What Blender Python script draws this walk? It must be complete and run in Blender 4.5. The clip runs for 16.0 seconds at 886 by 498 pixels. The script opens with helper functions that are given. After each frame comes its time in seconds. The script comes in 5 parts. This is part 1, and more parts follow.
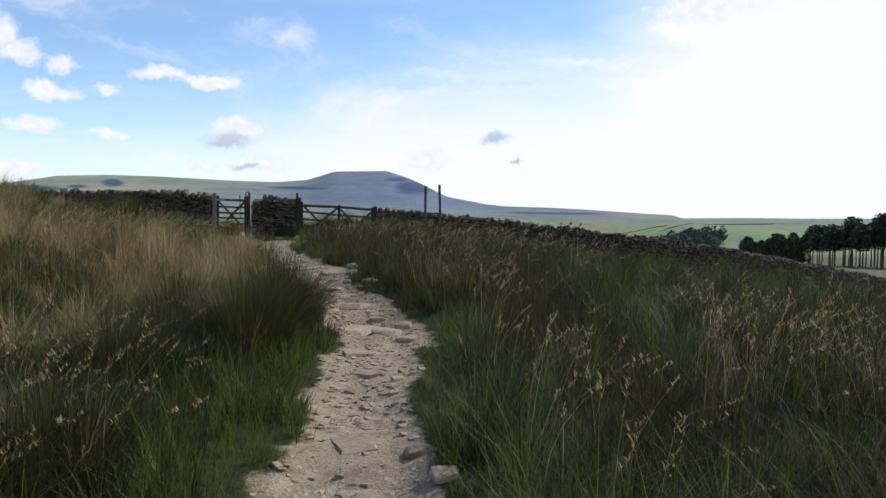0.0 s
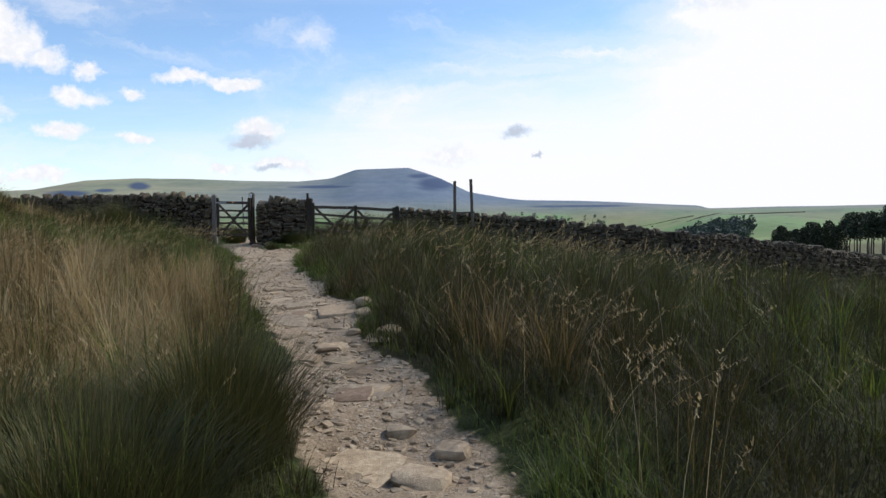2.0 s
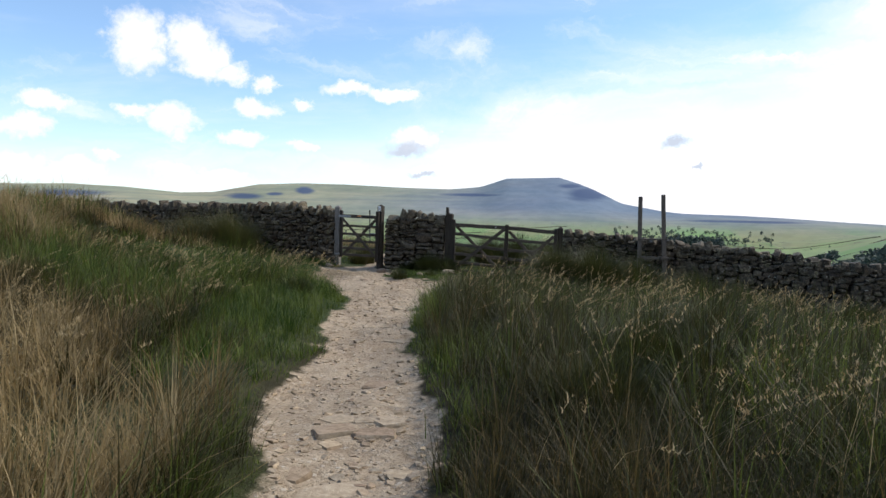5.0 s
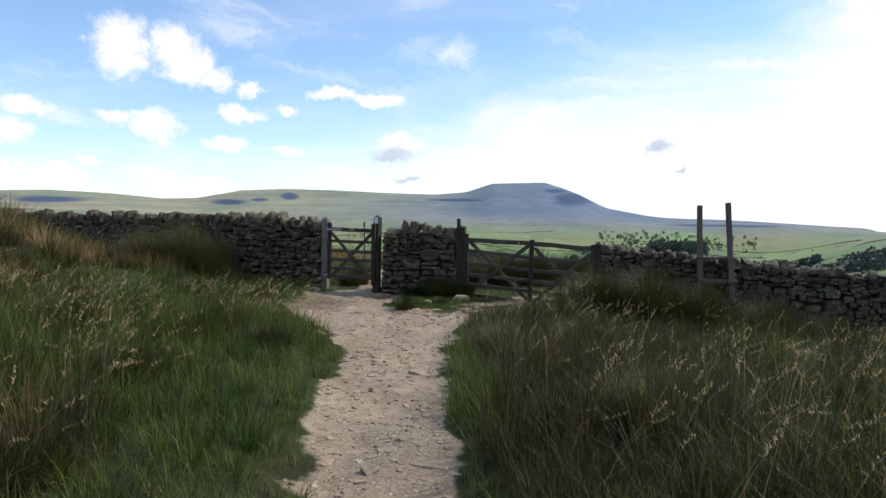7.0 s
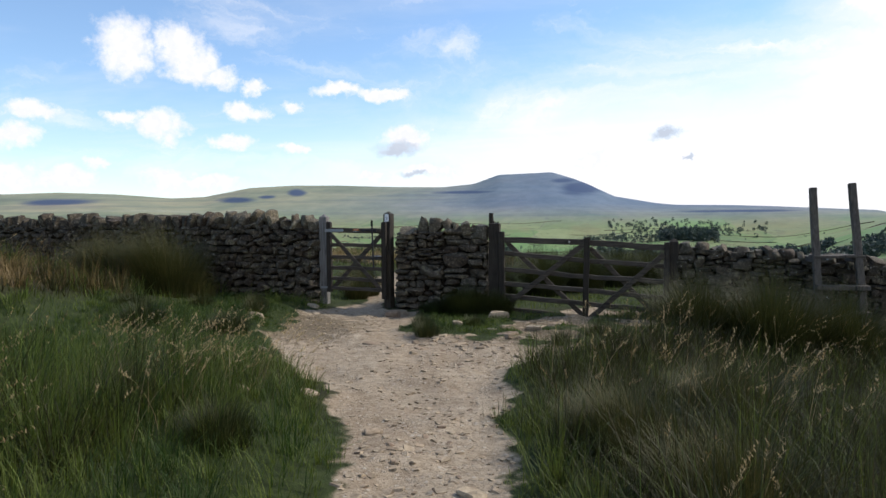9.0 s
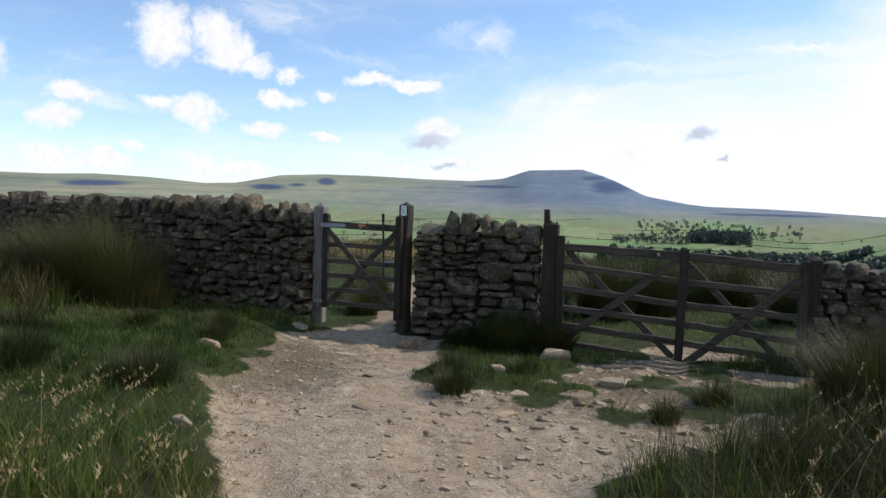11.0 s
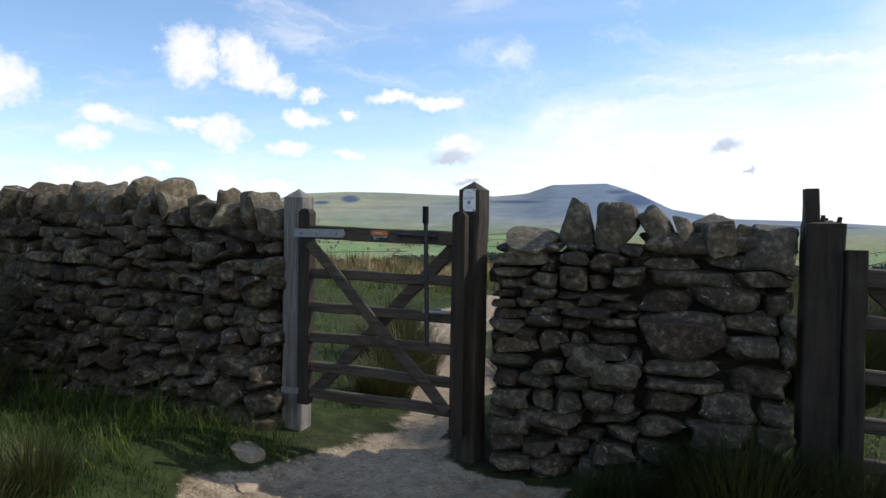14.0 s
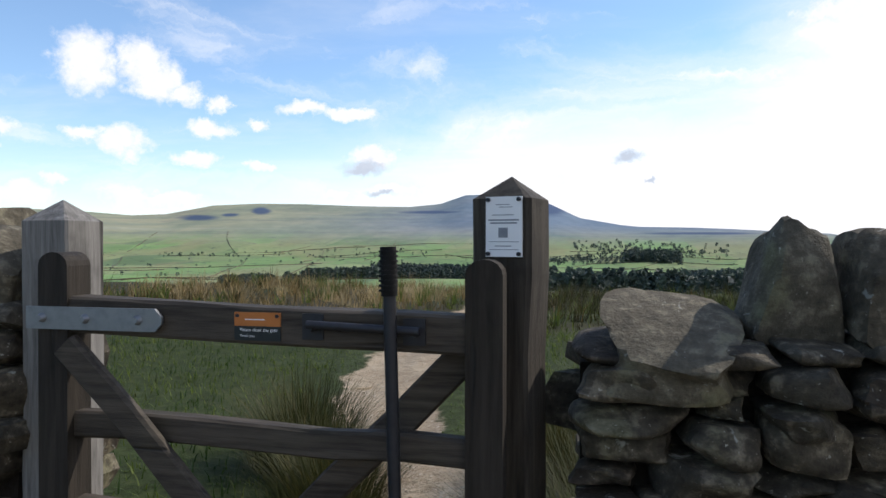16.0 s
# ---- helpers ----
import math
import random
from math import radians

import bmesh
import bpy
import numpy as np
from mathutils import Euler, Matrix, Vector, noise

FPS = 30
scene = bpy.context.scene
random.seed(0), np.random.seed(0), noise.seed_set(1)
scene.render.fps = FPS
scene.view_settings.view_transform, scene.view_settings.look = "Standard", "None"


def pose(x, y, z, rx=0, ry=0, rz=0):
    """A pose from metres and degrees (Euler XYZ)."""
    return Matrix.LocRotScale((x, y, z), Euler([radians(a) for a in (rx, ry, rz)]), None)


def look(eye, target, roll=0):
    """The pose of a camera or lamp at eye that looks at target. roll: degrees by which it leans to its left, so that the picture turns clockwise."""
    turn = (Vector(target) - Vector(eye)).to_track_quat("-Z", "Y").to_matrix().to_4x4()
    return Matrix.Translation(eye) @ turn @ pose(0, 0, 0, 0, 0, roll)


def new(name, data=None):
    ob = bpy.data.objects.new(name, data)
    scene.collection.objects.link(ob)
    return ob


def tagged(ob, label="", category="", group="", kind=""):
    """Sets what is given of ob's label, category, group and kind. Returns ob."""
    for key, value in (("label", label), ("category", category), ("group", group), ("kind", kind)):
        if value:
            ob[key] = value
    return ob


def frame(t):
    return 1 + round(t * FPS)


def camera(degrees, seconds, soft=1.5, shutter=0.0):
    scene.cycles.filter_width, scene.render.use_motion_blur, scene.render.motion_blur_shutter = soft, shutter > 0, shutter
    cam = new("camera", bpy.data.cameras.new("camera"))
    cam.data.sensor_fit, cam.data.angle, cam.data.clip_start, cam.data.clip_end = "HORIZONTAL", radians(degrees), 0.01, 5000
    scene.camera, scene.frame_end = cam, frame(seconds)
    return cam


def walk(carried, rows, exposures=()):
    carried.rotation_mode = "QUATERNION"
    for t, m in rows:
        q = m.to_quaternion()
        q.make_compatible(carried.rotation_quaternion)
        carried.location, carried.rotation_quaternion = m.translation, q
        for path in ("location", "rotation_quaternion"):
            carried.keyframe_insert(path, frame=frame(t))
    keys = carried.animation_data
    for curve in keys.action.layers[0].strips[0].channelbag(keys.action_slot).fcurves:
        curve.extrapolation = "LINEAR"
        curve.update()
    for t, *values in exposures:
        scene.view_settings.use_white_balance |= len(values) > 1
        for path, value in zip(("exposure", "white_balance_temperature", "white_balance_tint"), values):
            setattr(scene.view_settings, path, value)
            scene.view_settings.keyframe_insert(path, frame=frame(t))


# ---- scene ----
cam = camera(66.8, 16.0)
PATH = [
    (0, (-0.373, 0.964, 1.37), (-0.373, 2.962, 1.285), 0.8),
    (0.5, (-0.418, 1.738, 1.403), (-0.496, 3.735, 1.344), 0.6),
    (1, (-0.52, 2.471, 1.483), (-0.6, 4.467, 1.388), -0.9),
    (1.5, (-0.583, 3.293, 1.494), (-0.644, 5.29, 1.421), -1.5),
    (2, (-0.66, 4.005, 1.509), (-0.729, 6.001, 1.411), -0.5),
    (2.5, (-0.69, 4.717, 1.535), (-0.778, 6.713, 1.442), -0.6),
    (3, (-0.755, 5.515, 1.541), (-0.926, 7.505, 1.447), 0.1),
    (3.5, (-0.837, 6.176, 1.623), (-1.07, 8.16, 1.515), 0.8),
    (4, (-0.976, 6.876, 1.686), (-1.364, 8.835, 1.593), 1.2),
    (6.5, (-2.315, 10.293, 1.989), (-2.846, 12.22, 1.922), 1.4),
    (7, (-2.597, 10.879, 1.998), (-3.057, 12.825, 1.94), 1.1),
    (7.5, (-2.829, 11.463, 2.01), (-3.267, 13.413, 1.933), -0.5),
    (8, (-3.046, 12.091, 2.045), (-3.513, 14.035, 1.966), 0.7),
    (8.5, (-3.3, 12.732, 2.072), (-3.767, 14.674, 1.974), -0.4),
    (9, (-3.534, 13.468, 2.081), (-4.018, 15.406, 2.001), -0.4),
    (11.5, (-4.567, 16.83, 2.121), (-5.135, 18.744, 2.01), 1.8),
    (12, (-4.844, 17.474, 2.093), (-5.431, 19.382, 1.977), 0.5),
    (12.5, (-5.124, 18.138, 2.026), (-5.745, 20.037, 1.919), -0.1),
    (13, (-5.437, 18.802, 1.992), (-6.068, 20.698, 1.93), 1.6),
    (13.5, (-5.718, 19.466, 1.953), (-6.325, 21.371, 1.916), 1.4),
    (14, (-5.976, 20.124, 1.987), (-6.605, 22.022, 1.932), 1.0),
    (14.5, (-6.257, 20.713, 2.064), (-6.822, 22.631, 2.023), 0.9),
    (15, (-6.487, 21.318, 2.09), (-7.016, 23.246, 2.064), 1.0),
    (15.5, (-6.688, 21.852, 2.097), (-7.174, 23.792, 2.09), 0.9),
    (16, (-6.862, 22.307, 2.124), (-7.247, 24.269, 2.103), 0.1),
]
walk(cam, [(t, look(eye, target, roll)) for t, eye, target, roll in PATH], [(0, 0.20, 6500, 12.5), (1.7, 0.12, 6500, 12.5), (2.5, 0.42, 6650, 12.5), (4, 0.44, 6650, 12.5), (7, 0.38, 6620, 12.5), (11.5, 0.28, 6620, 12.5), (16, 0.35, 6620, 12.5)])

# ---- world, sun, exposure ----
SUN_AZ, SUN_EL = 58.0, 44.0            # degrees right of +y, degrees up
sun_dir = Vector((math.sin(radians(SUN_AZ)) * math.cos(radians(SUN_EL)), math.cos(radians(SUN_AZ)) * math.cos(radians(SUN_EL)), math.sin(radians(SUN_EL))))
sun_data = bpy.data.lights.new("sun", "SUN")
sun_data.energy, sun_data.angle, sun_data.color = 3.0, radians(0.53), (1.0, 0.95, 0.87)
sun = new("sun", sun_data)
sun.matrix_world = look((0, 0, 60), Vector((0, 0, 60)) - sun_dir)


class Net:
    """Short hand for building a node tree."""

    def __init__(self, tree):
        self.t = tree
        tree.nodes.clear()

    def node(self, kind, ins=None, **props):
        n = self.t.nodes.new(kind)
        for k, v in props.items():
            setattr(n, k, v)
        for k, v in (ins or {}).items():
            self.feed(n.inputs[k], v)
        return n

    def feed(self, socket, v):
        if isinstance(v, bpy.types.NodeSocket):
            self.t.links.new(v, socket)
        elif isinstance(v, bpy.types.Node):
            self.t.links.new(v.outputs[0], socket)
        else:
            socket.default_value = v

    def math(self, op, a, b=0.0, c=0.0, clamp=False):
        return self.node("ShaderNodeMath", {0: a, 1: b, 2: c}, operation=op, use_clamp=clamp).outputs[0]

    def vmath(self, op, a, b=(0, 0, 0)):
        return self.node("ShaderNodeVectorMath", {0: a, 1: b}, operation=op)

    def step(self, v, lo, hi, a=0.0, b=1.0):
        return self.node("ShaderNodeMapRange", {0: v, 1: lo, 2: hi, 3: a, 4: b}, interpolation_type="SMOOTHSTEP").outputs[0]

    def mix(self, f, a, b, blend="MIX"):
        n = self.node("ShaderNodeMix", {0: f, 6: a, 7: b}, data_type="RGBA", blend_type=blend)
        return n.outputs[2]

    def noise(self, vec, scale, detail=4.0, rough=0.55, distort=0.0):
        return self.node("ShaderNodeTexNoise", {"Vector": vec, "Scale": scale, "Detail": detail, "Roughness": rough, "Distortion": distort})

    def ramp(self, v, stops):
        n = self.node("ShaderNodeValToRGB", {0: v})
        e = n.color_ramp.elements
        while len(e) < len(stops):
            e.new(0.5)
        for el, (p, c) in zip(e, stops):
            el.position, el.color = p, (*c, 1)
        return n.outputs[0]


def make_world():
    world = bpy.data.worlds.new("sky")
    world.use_nodes = True
    scene.world = world
    n = Net(world.node_tree)
    d = n.node("ShaderNodeTexCoord").outputs["Generated"]
    sky = n.node("ShaderNodeTexSky", sky_type="NISHITA", sun_disc=False, sun_elevation=radians(SUN_EL), sun_rotation=radians(SUN_AZ), altitude=350.0, air_density=1.0, dust_density=0.12, ozone_density=2.2)
    clear = n.node("ShaderNodeBackground", {"Color": n.mix(1.0, sky.outputs[0], (0.93, 1.06, 1.13, 1), "MULTIPLY"), "Strength": SKY})
    xyz = n.node("ShaderNodeSeparateXYZ", {0: d})
    # the cloud layer seen as a plane overhead
    up = n.math("MAXIMUM", xyz.outputs[2], 0.0)
    lift = n.math("ADD", up, 0.10)
    px = n.math("DIVIDE", xyz.outputs[0], lift)
    py = n.math("DIVIDE", xyz.outputs[1], lift)
    plane = n.node("ShaderNodeCombineXYZ", {0: px, 1: py, 2: 0.0}).outputs[0]
    streak = n.noise(n.vmath("MULTIPLY", plane, (0.45, 1.0, 1.0)), 0.9, 7.0, 0.62, 0.4).outputs[0]
    # thin veil, thicker towards the sun's side
    toward = n.vmath("DOT_PRODUCT", d, (math.sin(radians(SUN_AZ - 8)), math.cos(radians(SUN_AZ - 8)), 0.25)).outputs["Value"]
    side = n.step(toward, 0.80, 1.0)
    low = n.step(up, 0.0, 0.20, 0.30, 0.03)
    veil = n.math("ADD", n.math("MULTIPLY", side, 1.05), low)
    wisps = n.step(streak, 0.47, 0.72)
    # heaped clouds: az, el, half width, half height in degrees, weight
    az = n.math("MULTIPLY", n.math("ARCTAN2", xyz.outputs[0], xyz.outputs[1]), 57.2958)
    el = n.math("MULTIPLY", n.math("ARCSINE", xyz.outputs[2]), 57.2958)
    flat = n.node("ShaderNodeCombineXYZ", {0: az, 1: el, 2: 0.0}).outputs[0]
    rag = n.noise(flat, 0.42, 8.0, 0.66)
    off = n.vmath("SUBTRACT", rag.outputs["Color"], (0.5, 0.5, 0.5)).outputs[0]
    flat2 = n.vmath("ADD", flat, n.vmath("MULTIPLY", off, (4.2, 2.6, 0)).outputs[0]).outputs[0]
    # drawn-out wisps
    drawn = n.noise(n.vmath("MULTIPLY", flat2, (0.055, 0.21, 1.0)).outputs[0], 1.0, 7.0, 0.60, 0.7).outputs[0]
    wisps = n.math("MAXIMUM", n.math("MULTIPLY", wisps, 0.22), n.step(drawn, 0.50, 0.78, 0.0, 0.55))
    # a bright sheet of thin cloud whose upper edge climbs towards the sun
    brim = n.math("SUBTRACT", n.math("ADD", 8.6, n.math("MULTIPLY", n.math("ADD", az, 22.0), 0.16)), el)
    brim = n.math("ADD", brim, n.math("MULTIPLY", n.math("SUBTRACT", drawn, 0.5), 16.0))
    sheet = n.math("MULTIPLY", n.step(brim, -5.0, 6.0, 0.0, 0.74), n.step(az, -33.0, -4.0))
    veil = n.math("ADD", n.math("ADD", veil, sheet), wisps, clamp=True)
    heap = None
    for a, e, w, h in CLOUDS:
        q = n.vmath("MULTIPLY", n.vmath("SUBTRACT", flat2, (a, e, 0)).outputs[0], (1 / w, 1 / h, 0)).outputs[0]
        r = n.vmath("LENGTH", q).outputs["Value"]
        heap = r if heap is None else n.math("MINIMUM", heap, r)
    thin = n.noise(flat, 0.9, 6.0, 0.62).outputs[0]
    body = n.step(n.math("ADD", heap, n.math("MULTIPLY", n.math("SUBTRACT", thin, 0.5), 1.1)), 0.38, 1.28, 1.0, 0.0)
    grey = None
    for a, e, w, h in DARK_CLOUDS:
        q = n.vmath("MULTIPLY", n.vmath("SUBTRACT", flat2, (a, e, 0)).outputs[0], (1 / w, 1 / h, 0)).outputs[0]
        r = n.vmath("LENGTH", q).outputs["Value"]
        grey = r if grey is None else n.math("MINIMUM", grey, r)
    shade = n.step(grey, 0.3, 1.15, 1.0, 0.0)
    cover = n.math("MAXIMUM", n.math("MAXIMUM", veil, body), shade)
    tone = n.mix(shade, (0.975, 1.0, 1.035, 1), (0.56, 0.64, 0.76, 1))
    puff = n.noise(flat, 1.3, 5.0, 0.6).outputs[0]
    tone = n.mix(n.math("MULTIPLY", body, n.step(puff, 0.42, 0.62, 0.35, 0.0)), tone, (0.72, 0.78, 0.87, 1))
    white = n.node("ShaderNodeBackground", {"Color": tone, "Strength": CLOUD})
    out = n.node("ShaderNodeMixShader", {0: cover, 1: clear, 2: white})
    n.node("ShaderNodeOutputWorld", {"Surface": out})


SKY, CLOUD = 0.138, 0.86
CLOUDS = [(-39.0, 13.2, 2.3, 2.4), (-35.2, 13.6, 2.0, 2.0), (-34.2, 12.3, 2.1, 1.7), (-32.2, 11.4, 1.5, 1.0), (-45.2, 8.2, 2.0, 0.8), (-46.5, 6.5, 2.1, 1.1),
          (-36.6, 7.6, 2.1, 1.2), (-39.2, 8.3, 1.6, 0.6), (-30.2, 9.0, 1.9, 0.8), (-31.1, 6.6, 1.9, 0.7), (-22.7, 11.0, 2.4, 0.7), (-19.0, 10.7, 2.6, 0.6),
          (-41.2, 4.6, 0.9, 0.6), (-46.6, 3.6, 2.4, 1.2), (-43.2, 3.5, 2.2, 1.0), (-36.2, 3.6, 2.4, 1.3), (-33.0, 3.2, 2.2, 0.8), (-17.0, 7.1, 2.6, 1.3), (-15.0, 4.3, 3.4, 0.8), (-20.0, 3.9, 2.0, 0.5), (-1.5, 5.0, 2.2, 1.0), (-29.3, 10.8, 1.2, 0.7),
          (-26.6, 9.5, 1.2, 0.6), (-26.4, 6.1, 1.4, 0.6), (20.8, 16.8, 5.5, 1.4), (-52, 10, 3, 2), (-60, 6, 4, 1.5), (-58, 15, 4, 2.5), (-75, 9, 5, 2)]
DARK_CLOUDS = [(-17.9, 6.2, 2.5, 0.75), (4.3, 7.0, 1.3, 0.55), (-16.3, 3.9, 1.6, 0.35), (6.0, 5.0, 0.35, 0.3)]
make_world()


# ---- the lie of the land ----
rng = np.random.default_rng(7)


def ss(v, a, b):
    u = np.clip((np.asarray(v, float) - a) / (b - a), 0, 1)
    return u * u * (3 - 2 * u)


def lattice(seed):
    return np.random.default_rng(seed).random((64, 64))


LATTICE = [lattice(s) for s in range(6)]


def value_noise(x, y, scale, k=0):
    """Smooth noise, 0 to 1, one cell every scale metres."""
    g = LATTICE[k]
    u, v = np.asarray(x, float) / scale + 31.3, np.asarray(y, float) / scale + 17.7
    i, j = np.floor(u).astype(int), np.floor(v).astype(int)
    fu, fv = u - i, v - j
    fu, fv = fu * fu * (3 - 2 * fu), fv * fv * (3 - 2 * fv)
    a, b = g[i % 64, j % 64], g[(i + 1) % 64, j % 64]
    c, e = g[i % 64, (j + 1) % 64], g[(i + 1) % 64, (j + 1) % 64]
    return (a * (1 - fu) + b * fu) * (1 - fv) + (c * (1 - fu) + e * fu) * fv


EDGE_Y = [-6, 0, 3.7, 4.4, 5.6, 6.4, 7.1, 8.7, 9.3, 10.6, 13.3, 14.8, 17.0, 18.5, 19.9, 21, 22, 23.1, 23.6, 24.1, 26, 28, 30, 33, 40]
EDGE_L = [-1.2, -1.1, -1.16, -1.21, -1.25, -1.3, -1.45, -1.95, -2.15, -2.9, -3.85, -4.45, -5.05, -5.75, -6.85, -7.5, -7.95, -8.08, -7.80, -7.70, -8.25, -9.0, -9.3, -9.4, -9.4]
EDGE_R = [-0.1, -0.15, -0.32, -0.40, -0.48, -0.52, -0.57, -1.16, -1.42, -1.92, -3.0, -3.4, -4.1, -4.25, -4.5, -3.4, -3.2, -2.8, -7.1, -7.12, -7.4, -8.0, -8.2, -8.3, -8.3]
RISE_Y = [-8, -2, 0.85, 3, 6.8, 9, 10.3, 13, 18, 23.8, 32, 45, 60]
RISE_Z = [-0.5, -0.12, 0.02, 0.15, 0.38, 0.54, 0.66, 0.67, 0.64, 0.73, 0.70, 0.3, -1.5]


def inside(x, y):
    """How far inside the bare path, in metres; negative on the grass."""
    L, R = np.interp(y, EDGE_Y, EDGE_L), np.interp(y, EDGE_Y, EDGE_R)
    s = np.minimum(x - L, R - x)
    verge = np.minimum(np.minimum(x + 6.22 + 0.22 * (y - 22), -4.65 - x), np.minimum(y - 21.55, 23.7 - y)) + 0.5 * (value_noise(x, y, 0.4, 2) - 0.5)
    s = np.where((y < 23.7) & (y > 20), np.minimum(s, -verge), s)
    stony = ss(x, -5.6, -4.8) * ss(y, 20.6, 21.4) * (1 - ss(y, 25.5, 27))
    s = np.where(stony > 0, np.minimum(s, 0.3) + stony * (0.9 * value_noise(x, y, 0.33, 4) - 0.60), s)
    far_gate = np.minimum(np.minimum(x + 4.2, -2.85 - x), np.minimum(y - 22.9, 24.4 - y))
    s = np.maximum(s, np.where(far_gate > -2, np.minimum(far_gate, 0.3) * 0.8 - 0.25 + 0.6 * (value_noise(x, y, 0.4, 5) - 0.45), -9))
    worn = ss(-x, 6.3, 7.0) * ss(y, 19.0, 20.0) * (1 - ss(y, 23.0, 23.6))
    s = s + (0.10 + 0.25 * worn) * 2 * (value_noise(x, y, 0.42, 0) - 0.5) + 0.08 * worn
    return s + (value_noise(x, y, 0.9, 1) - 0.5) * 0.22 + (value_noise(x, y, 0.17, 2) - 0.5) * 0.12 + (value_noise(x, y, 0.06, 3) - 0.5) * 0.05


def near_height(x, y):
    x, y = np.asarray(x, float), np.asarray(y, float)
    yc = np.clip(y, -6, 23.2)
    L, R = np.interp(yc, EDGE_Y, EDGE_L), np.interp(yc, EDGE_Y, EDGE_R)
    R = np.where(yc > 19.9, np.interp(yc, [19.9, 23.2], [-4.5, -2.8]), R)
    dl, dr = np.maximum(L - x, 0), np.maximum(x - R, 0)
    z = np.interp(y, RISE_Y, RISE_Z)
    z = z + 1.0 * ss(dl, 1.2, 10.5) * (1 - 0.5 * ss(y, 19.5, 23.0)) * (1 - 0.5 * ss(y, 24.0, 30.0)) * ss(y, -3, 8)
    z = z + 0.72 * np.exp(-((x + 12.6) / 3.2) ** 2 - ((y - 20.0) / 2.9) ** 2) + 0.12 * np.exp(-((x + 8.5) / 0.9) ** 2 - ((y - 20.2) / 0.8) ** 2) + 0.20 * np.exp(-((x + 0.8) / 1.5) ** 2 - ((y - 14.5) / 2.8) ** 2) + 0.22 * np.exp(-((x + 7.5) / 2.2) ** 2 - ((y - 15.0) / 3.0) ** 2)
    dr2 = dr - 0.4 - 2.0 * (1 - ss(y, 17.5, 22.5))
    z = z - 0.115 * (np.sqrt(dr2 ** 2 + 0.5) + dr2 - 0.15) / 2
    z = z + (value_noise(x, y, 2.3, 0) - 0.5) * 0.14 * ss(np.maximum(dl, dr), 0.2, 2.0) + (value_noise(x, y, 0.5, 3) - 0.5) * 0.05
    # tussock shoulders beside the trodden path
    z = z + 0.07 * ss(np.maximum(dl, dr), 0.0, 0.5)
    return z


def surface(x, y):
    """The ground as it is built, with the uneven trodden earth of the path."""
    s = inside(x, y)
    return height(x, y) + ss(s, -0.1, 0.2) * ((value_noise(x, y, 0.22, 2) - 0.5) * 0.05 + (value_noise(x, y, 0.7, 1) - 0.5) * 0.06 - 0.03)


def lush(x, y):
    """1 on the cropped green turf round the gates, 0 on the rank moor grass."""
    a = 1 - ss(np.hypot((x + 9.4) / 3.6, (y - 21.0) / 2.9), 0.7, 1.15)
    a = a * (1 - 0.85 * ss(-x, 9.6, 10.6) * ss(y, 18.6, 19.6))
    b = 1 - ss(np.hypot((x + 5.0) / 2.4, (y - 22.3) / 1.7), 0.7, 1.15)
    c = ss(y, 23.9, 24.3) * (1 - ss(y, 31, 36)) * (1 - ss(np.abs(x + 8), 6, 12))
    d = (1 - ss(np.hypot((x + 5.0 + 0.3 * (y - 14.8)) / 0.75, (y - 14.5) / 4.5), 0.5, 1.1)) * 0.65
    return np.clip(np.maximum(np.maximum(a, b), np.maximum(c, d)), 0, 1)


SKYLINE_AZ = [-180, -90, -60, -47, -43.8, -40, -36, -33.5, -30, -26.5, -22.8, -18, -14, -11.4, -9.5, -9.2, -4.85, -4.5, -3.2, -2, 0.3, 3.6, 5.1, 9.3, 12, 17, 19.0, 19.7, 24.5, 27.6, 33, 45, 60, 90, 180]
SKYLINE_EL = [1.5, 2.0, 2.1, 2.2, 2.38, 2.3, 2.02, 2.15, 2.9, 3.12, 3.13, 3.0, 2.97, 3.22, 3.88, 3.97, 4.12, 4.02, 3.62, 3.15, 2.03, 1.43, 1.27, 1.18, 1.06, 0.76, 0.66, 0.42, 0.50, 0.50, 0.55, 0.7, 0.8, 1.0, 1.5]


def height(x, y):
    x, y = np.asarray(x, float), np.asarray(y, float)
    near = near_height(np.clip(x, -60, 60), np.clip(y, -40, 60))
    dx, dy = x + 4.0, y - 18.0
    r, az = np.hypot(dx, dy), np.degrees(np.arctan2(dx, dy))
    valley = np.interp(r, [0, 40, 90, 160, 400, 800, 1300, 1800, 2300], [0.6, 0.3, -4.5, -13, -33, -46, -42, -20, 15])
    shelf = np.interp(r, [0, 30, 90, 240, 500, 900, 1400], [0, -2.0, -6, -11.5, -16, -4, 6])
    k = ss(az, 12, 22) * (1 - ss(az, 120, 170))
    valley = valley * (1 - k) + np.minimum(shelf, 8) * k
    behind = ss(np.abs(az), 70, 110)
    valley = valley * (1 - behind) + np.interp(r, [0, 40, 400, 2000], [0, 0, 4, 20]) * behind
    top = 2.0 + r * np.tan(np.radians(np.interp(az, SKYLINE_AZ, SKYLINE_EL)))
    crest = np.minimum(top, 2.0 + 3000 * np.tan(np.radians(np.interp(az, SKYLINE_AZ, SKYLINE_EL))))
    w = ss(r, 1300, 3000) ** 1.35
    far = valley * (1 - w) + crest * w
    rough = (value_noise(x, y, 170, 4) - 0.5) * 14 + (value_noise(x, y, 60, 5) - 0.5) * 4
    far = far + rough * ss(r, 150, 900) * (1 - ss(r, 2400, 2950))
    w = ss(r, 34, 62)
    return near * (1 - w) + far * w


